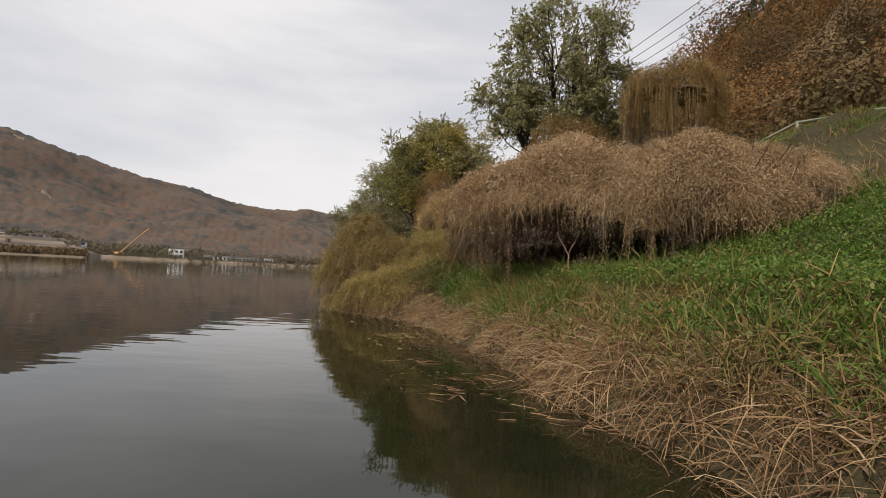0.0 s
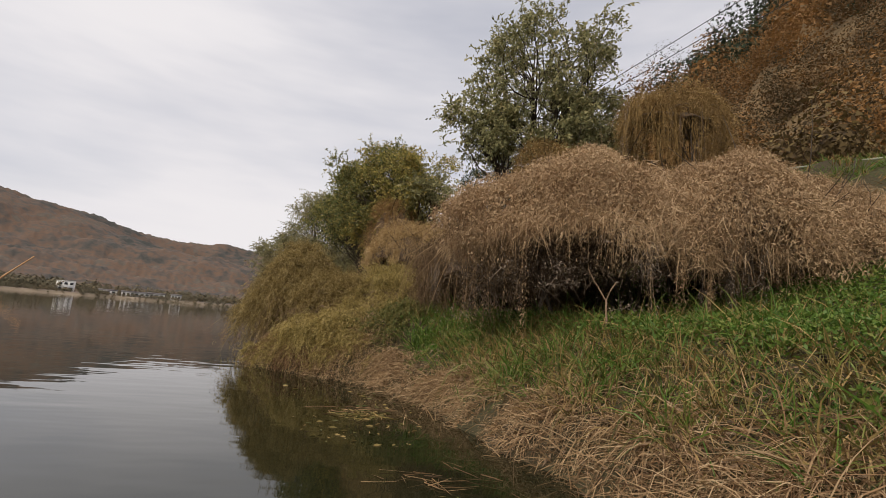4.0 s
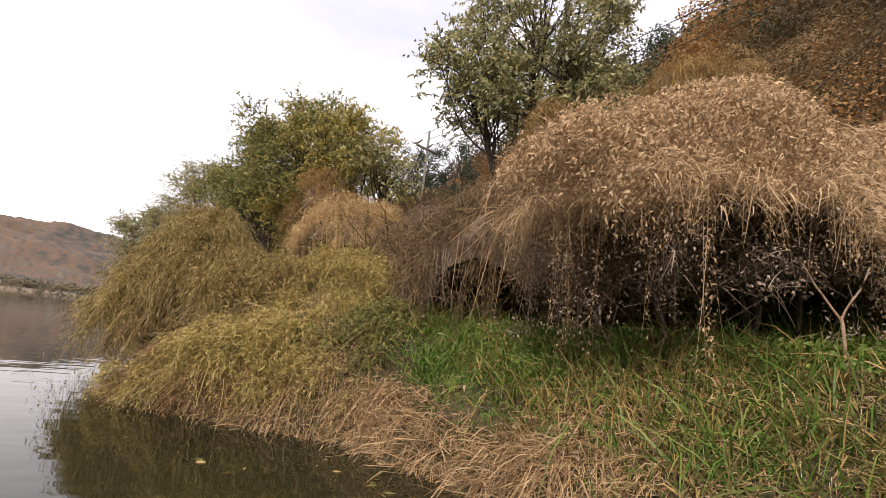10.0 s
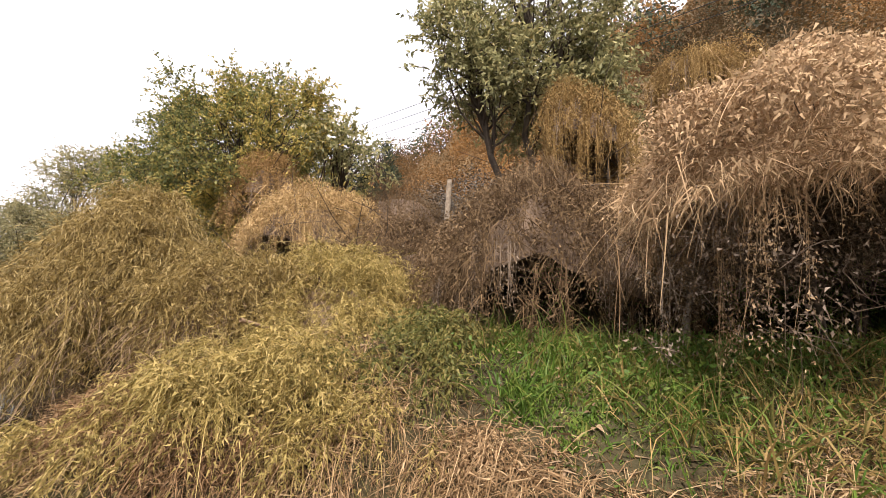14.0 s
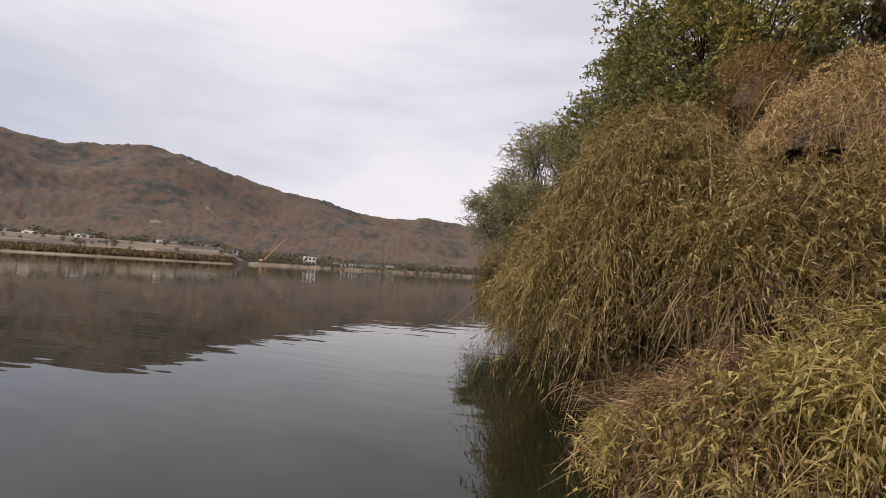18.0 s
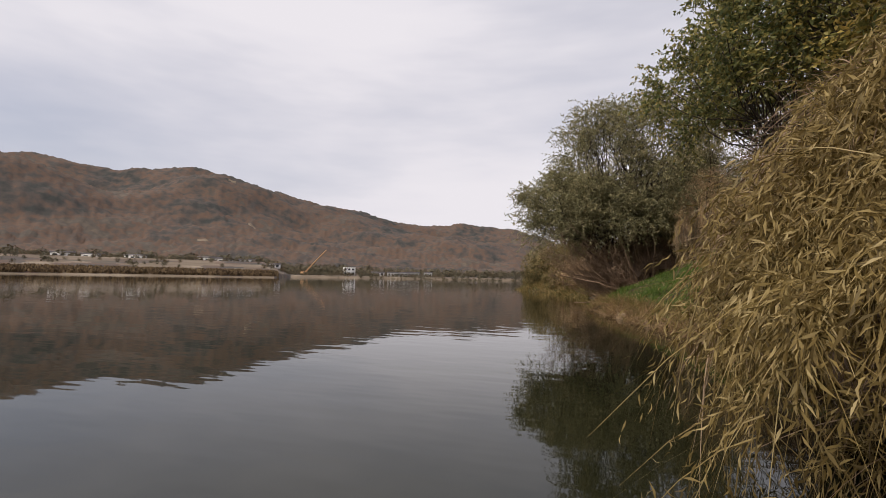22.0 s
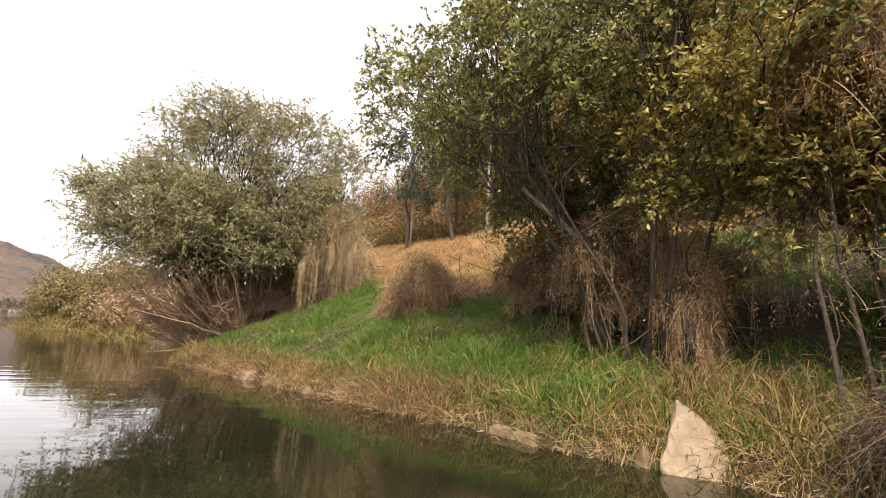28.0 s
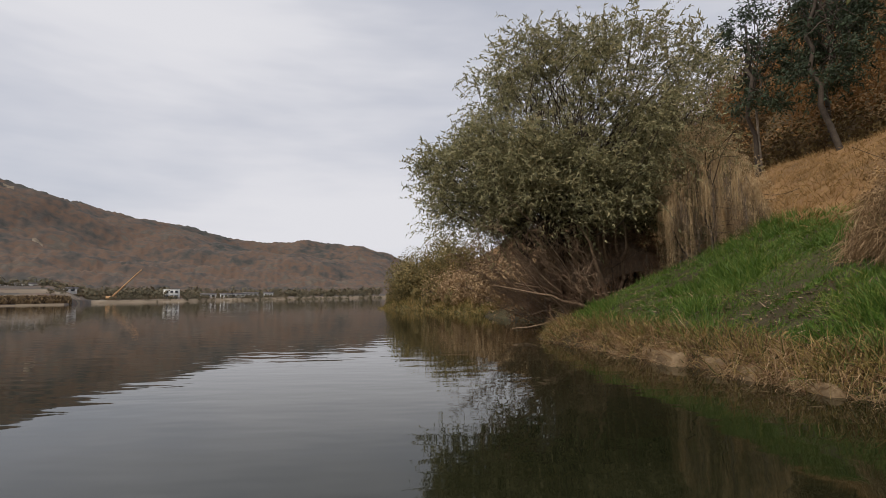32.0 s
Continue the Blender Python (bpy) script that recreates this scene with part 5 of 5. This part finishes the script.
stick("forked_branch", "thin forked branch propping up the vines", (2.1, 6.14, gz - 0.03), (2.1, 6.15, 1.15), 0.012, 0.009, M_DRYWOOD,
      forks=[((2.1, 6.15, 1.13), (1.97, 6.25, 1.42)), ((2.1, 6.15, 1.13), (2.2, 6.06, 1.42))])
stick("log", "bare grey branch lying over the thicket", (-0.72, 9.37, 0.93), (-0.42, 9.5, 0.88), 0.015, 0.009, M_DRYWOOD)
for k in range(3):
    stick("fallen_branch", "bare fallen willow branch reaching towards the water", (-2.0 + 0.15 * k, 25.4, 0.75), (-3.6 + 0.45 * k, 24.9 + 0.25 * k, 0.15 + 0.25 * (k % 3)), 0.03, 0.012, M_DRYWOOD, 0.16)
for k in range(7):
    stick("willow_limb", "bare brown willow limb leaning out from the foot", (-1.95 + 0.08 * k, 24.85 + 0.06 * k, 0.45), (-4.0 + 0.42 * k, 24.5 + 0.13 * (k % 4), 1.0 + 0.28 * k - 0.25 * (k % 2)), 0.042, 0.014, M_DRYWOOD, 0.14,
          [((-2.9 + 0.25 * k, 24.68 + 0.05 * k, 0.7 + 0.14 * k), (-3.6 + 0.35 * k, 24.45, 1.25 + 0.22 * k))])
stick("leaning_trunk", "bare leaning trunk under the tree crown", (0.9, 16.0, 1.3), (-0.05, 17.31, 2.80), 0.05, 0.035, M_WOODGREY)



def bare_shrub(c, h, seed, label="leafless shrub with pale forking twigs", wood_mat=None, lean=(-0.2, 0.0), count=6, thick=1.0):
    """A leafless shrub of forking twigs."""
    gz_ = float(ground_z(*c))
    ob = thing("bare_shrub", label, "shrub", at=(c[0], c[1], gz_))
    r = np.random.default_rng(seed)
    for _ in range(count):
        a = np.array([c[0], c[1], gz_ - 0.02]) + r.normal(size=3) * (0.08, 0.08, 0)
        b = a + np.array([(r.normal() * 0.3 + lean[0]) * h / 1.35, (r.normal() * 0.3 + lean[1]) * h / 1.35, h * r.uniform(0.5, 1.0)])
        wood = [limb(a, b, 0.014 * thick, 0.005, 0.12, 8, 6)]
        for _ in range(12):
            m = a + (b - a) * r.uniform(0.35, 1.0)
            e = m + unit((b - a) * 0.6 + r.normal(size=3) * 0.6) * r.uniform(0.15, 0.5) * h / 1.35
            wood.append(limb(m, e, 0.006 * thick, 0.002, 0.15, 5, 5))
            for _ in range(3):
                f = m + (e - m) * r.uniform(0.4, 1.0)
                wood.append(limb(f, f + r.normal(size=3) * 0.10 * h / 1.35, 0.003 * thick, 0.0015, 0.1, 4, 4))
        part("branch", *join(*wood), wood_mat or M_WOODGREY, ob, smooth=True)
    return ob


bare_shrub((0.35, 13.55), 1.35, 5)
bare_shrub((-1.1, 12.85), 1.35, 8, lean=(-0.12, 0.0), count=4)
for k, (bx, by, bh, lx) in enumerate(((-2.0, 25.2, 2.0, -1.1), (-1.9, 25.9, 2.2, -0.9), (-1.7, 25.0, 1.7, -0.5), (-2.1, 26.6, 2.0, -1.2))):
    bare_shrub((bx, by), bh, 60 + k, "brown leafless scrub leaning out under the willow", M_DRYWOOD, (lx, -0.1), 9, 1.7)


def pole(name, label, base, height, r, arms=0, turn=0.0):
    ob = thing(name, label, "pole", at=base)
    x, y, z = base
    part("shaft", *tube([(x, y, z + height * s) for s in np.linspace(0, 1, 6)], np.linspace(r, r * 0.75, 6), 12), M_POLE if arms else M_WOODGREY, ob, smooth=True)
    for k in range(arms):
        zk = z + height - 1.0 - 0.9 * k
        arm = part("crossarm", *box(x, y, zk, 1.5, 0.1, 0.1, turn), M_POLE, ob)
        for s in (-0.7, 0.0, 0.7):
            ax, ay = x + s * math.cos(turn), y + s * math.sin(turn)
            part("insulator", *tube([(ax + h * math.sin(turn), ay - h * math.cos(turn), zk + 0.08 + abs(h) * 0.3) for h in (-0.4, -0.1, 0.1, 0.4)], (0.03, 0.05, 0.05, 0.03), 8), M_GREYTWIG, arm)
    return ob


pole("post", "pale concrete post at the top of the slope", (6.6, 32.2, float(ground_z(6.6, 32.2)) - 0.05), 2.5, 0.05)
for px, py, top_ in ((6.75, 26.6, 11.2), (12.8, -6.0, 10.4)):
    pz_ = float(ground_z(px, py)) - 0.3
    pole("utility_pole", "grey concrete utility pole with crossarms by the road", (px, py, pz_), top_ - pz_, 0.075, 1, 0.35)
pole("post", "weathered post wrapped in dry vines", (4.0, 14.0, float(ground_z(4.0, 14.0)) - 0.05), 2.3, 0.07)


def cable(a, b, sag, r=0.02):
    a, b = np.array(a, float), np.array(b, float)
    s = np.linspace(0, 1, 24)[:, None]
    p = a + (b - a) * s
    p[:, 2] -= sag * 4 * (s * (1 - s))[:, 0]
    V, F = tube(p, np.full(24, r), 5)
    return thing("overhead_cable", "thin dark overhead cable along the road", "cable", "overhead cables", data=np_mesh("overhead_cable", V, F, M_CABLE))


for k in range(3):
    cable((6.75 + 0.4 * (k - 1), 26.6 + 0.22 * (k - 1), 10.85 - 0.1 * k), (12.8 + 0.4 * (k - 1), -6.0, 9.95 - 0.12 * k), 0.5, 0.012)

# guard rail along the road at the top of the bank
rail = thing("guard_rail", "pale green-grey road guard rail along the crest", "guard rail", at=(float(shore(8) + 9.3), 8, 4.6))
gy = np.arange(-20, 13, 2.0)
gx = shore(gy) + 9.4
pz = ground_z(gx, gy)
part("beam", *tube([(x, y, z + 0.16) for x, y, z in zip(gx, gy, pz)], np.full(len(gy), 0.03), 6), M_RAIL, rail)
for x, y, z in zip(gx, gy, pz):
    part("rail_post", *box(x, y, z + 0.04, 0.05, 0.05, 0.3), M_RAIL, rail)

# warning sign at the crest
sx, sy = 6.0, 25.05
sz = float(ground_z(sx, sy))
sign = thing("road_sign", "white triangular road sign on a thin post", "sign", at=(sx, sy, sz))
part("post", *tube([(sx, sy, sz - 0.1), (sx, sy, sz + 0.45), (sx, sy, 5.95)], (0.025, 0.025, 0.025), 8), M_CONCRETE, sign)
ca_, sa_ = math.cos(0.35), -math.sin(0.35)
tri_ = np.array([(-0.32, 0.0), (0.32, 0.0), (0.0, 0.56)])
pts_ = np.array([(sx + a_ * ca_ + dd * sa_, sy + a_ * sa_ * -1 - dd * ca_, 5.58 + b_) for dd in (0.03, 0.05) for a_, b_ in tri_])
plate = part("plate", pts_, np.array([(0, 2, 1, 1), (3, 4, 5, 5), (0, 1, 4, 3), (1, 2, 5, 4), (2, 0, 3, 5)])[2:], M_WHITE, sign)
part("plate_face", pts_[3:] , np.array([(0, 1, 2)]), M_WHITE, plate)
part("mark", *box(sx + 0.055 * sa_, sy - 0.055 * ca_ - 0.006, 5.76, 0.08, 0.01, 0.28, 0.0), M_CABLE, plate)

# ---- the far shore ----


def house(label, az_deg, r, w, d, h, roof=True, floors=1, mat=None):
    x, y, z = far_at(az_deg, r)
    ob = thing("house", label, "house", "houses on the far shore", at=(x, y, z))
    rot = radians(az_deg)
    body = part("wall", *box(x, y, z + h / 2 - 0.5, w, d, h + 1, rot), mat or M_WHITE, ob)
    if roof:
        part("roof", *box(x, y, z + h + 0.4, w * 1.1, d * 1.15, 0.9, rot), M_ROOF, ob)
    else:
        part("roof", *box(x, y, z + h + 0.15, w * 1.03, d * 1.03, 0.5, rot), M_WHITE, ob)
    ux, uy = math.cos(rot), math.sin(rot)
    nx, ny = math.sin(rot), -math.cos(rot)
    for f in range(floors):
        for k in (-0.3, 0.0, 0.3):
            part("window", *box(x + ux * w * k + nx * d / 2, y + uy * w * k + ny * d / 2, z + h * (f + 0.55) / floors, w * 0.17, 0.3, h / floors * 0.45, rot), M_DARKGLASS, body)
    return ob


house("white flat-roofed two-storey house on the far shore", 29.9, 436, 11, 9, 7, False, 2)
hr = np.random.default_rng(77)
for az_deg, r in [(26.5, 445), (24.8, 440), (23.6, 446), (22.3, 450), (20.5, 446), (38.5, 430), (40.0, 470), (40.8, 455), (41.6, 480), (42.4, 452), (44.5, 440), (46.5, 470), (51.5, 420), (57.5, 410), (62.8, 380), (64.0, 372)]:
    house("small pale farmhouse with a dark roof across the river", az_deg, r, hr.uniform(7, 13), hr.uniform(6, 8), hr.uniform(2.8, 3.8))

x, y, z = far_at(64.6, 385)
shed = thing("farm_shed", "long low farm building with an orange roof across the river", "building", at=(x, y, z))
part("wall", *box(x, y, z + 1.2, 30, 9, 3.6, radians(64.6)), M_WHITE, shed)
part("roof", *box(x, y, z + 3.6, 31, 10, 1.2, radians(64.6)), M_CRANE, shed)
hr2 = np.random.default_rng(91)
for az_deg in (45.2, 44.6, 43.9, 43.2, 42.1, 41.2, 40.5, 55.2, 52.0):
    house("small white farmhouse among trees across the river", az_deg, hr2.uniform(425, 470), hr2.uniform(8, 14), 7, hr2.uniform(3.0, 4.4))

# crane boom
x, y, z = far_at(35.0, 425)
crane = thing("crane", "tall rust-orange crane boom on the far shore", "crane", at=(x, y, z))
b = far_at(32.6, 425, 22.0)
part("boom", *tube([(x, y, z + 1.5), tuple((np.array((x, y, z + 1.5)) + b) / 2), tuple(b)], (0.55, 0.5, 0.4), 4), M_CRANE, crane)
part("cab", *box(x, y, z + 1.2, 5, 4, 3), M_CRANE, crane)

# reeds on the near-lying left spit, low trees behind the far shore
r_az = rng.uniform(37.8, 100, 16000)
r_r = np.interp(r_az, [37.8, 90, 195], [215, 200, 260]) + 2.2 + rng.random(16000) ** 1.5 * 26
P = np.stack([-2 - r_r * np.sin(np.radians(r_az)), 8 + r_r * np.cos(np.radians(r_az)), far_z(r_az, r_r)], -1)
field("far_reeds", "dark brown reeds on a low spit across the river", "reeds", [ribbons(P, rng.normal(size=P.shape) * 0.25 + (0, 0, 1), rng.uniform(1.2, 2.5, len(P)), 1.1, 0.3, 2)], M_REED)


def far_trees(n, a0, a1, r0, r1, s0, s1, seed):
    r = np.random.default_rng(seed)
    aa, rr_ = r.uniform(a0, a1, n), r.uniform(r0, r1, n)
    s = r.uniform(s0, s1, n)
    k = np.repeat(np.arange(n), 60)
    v = unit(rng.normal(size=(len(k), 3))) * (rng.random(len(k)) ** 0.4)[:, None] * s[k, None]
    p = np.stack([-2 - rr_ * np.sin(np.radians(aa)), 8 + rr_ * np.cos(np.radians(aa)), far_z(aa, rr_) + s * 0.8], -1)[k] + v
    return leaves(p, np.cross(v, rng.normal(size=p.shape)), s[k] * rng.uniform(0.22, 0.42, len(k)), 0.9, 0.3, v, True)


field("far_trees", "dark and rust-coloured trees on the far shore", "trees", [far_trees(700, 8, 80, 455, 560, 2.0, 4.5, 301), far_trees(420, 8, 37, 397, 436, 0.6, 2.0, 302), far_trees(200, 38, 90, 255, 430, 0.8, 2.2, 303), far_trees(700, 30, 90, 430, 560, 2.5, 5.5, 304)], M_FARTREE)

# ---- floating litter ----
P = np.stack([rng.uniform(-0.9, 0.9, 500), rng.uniform(3.5, 8.0, 500), np.full(500, 0.004)], -1)
P = P[(P[:, 0] < shore(P[:, 1]) + 0.1) & (P[:, 0] > shore(P[:, 1]) - 1.3) & (waves(P[:, 0], P[:, 1], 3.0, 9) > 0.15)]
field("floating_weed", "yellowish weed and dead leaves floating on the water", "water weed", [leaves(P, rng.normal(size=P.shape) * (1, 1, 0.02), rng.uniform(0.02, 0.07, len(P)), 0.3, 0.05)], M_MEADOW)
aw, rw = rng.uniform(0, 6.28, 260), rng.random(260) ** 0.7
P = np.stack([0.03 + 0.24 * rw * np.cos(aw), 6.32 + 0.2 * rw * np.sin(aw), np.full(260, 0.005)], -1)
field("weed_mat", "small yellow-green mat of floating weed", "water weed", [leaves(P, rng.normal(size=P.shape) * (1, 1, 0.05), rng.uniform(0.03, 0.10, 260), 0.12, 0.05)], M_MEADOW)
stick("fallen_branch", "short pale dead stick lying at the foot of the thicket", (-0.52, 8.72, 0.2), (-0.2, 8.95, 0.34), 0.012, 0.007)

# loose bundles of dead reed lying on the water near the bank
for fx, fy, fl in ((0.35, 4.75, 0.30), (0.55, 3.65, 0.34), (1.25, 3.25, 0.28), (1.5, 3.0, 0.34), (0.0, 6.55, 0.3), (-0.02, 8.5, 0.26), (0.75, 4.1, 0.22)):
    q_ = np.stack([fx + rng.normal(size=34) * fl * 0.6, fy + rng.normal(size=34) * fl * 0.28, rng.uniform(0.003, 0.012, 34)], -1)
    w_ = np.stack([rng.normal(size=34) * 0.7 + 0.8, rng.normal(size=34) * 0.45 - 0.3, rng.normal(size=34) * 0.01], -1)
    field("floating_reeds", "loose bundle of dead brown reeds floating by the bank", "reeds", [ribbons(q_, w_, rng.uniform(0.06, 0.26, 34), rng.uniform(0.003, 0.007, 34), 0.0, 3, 0.08)], M_BROWNGRASS)
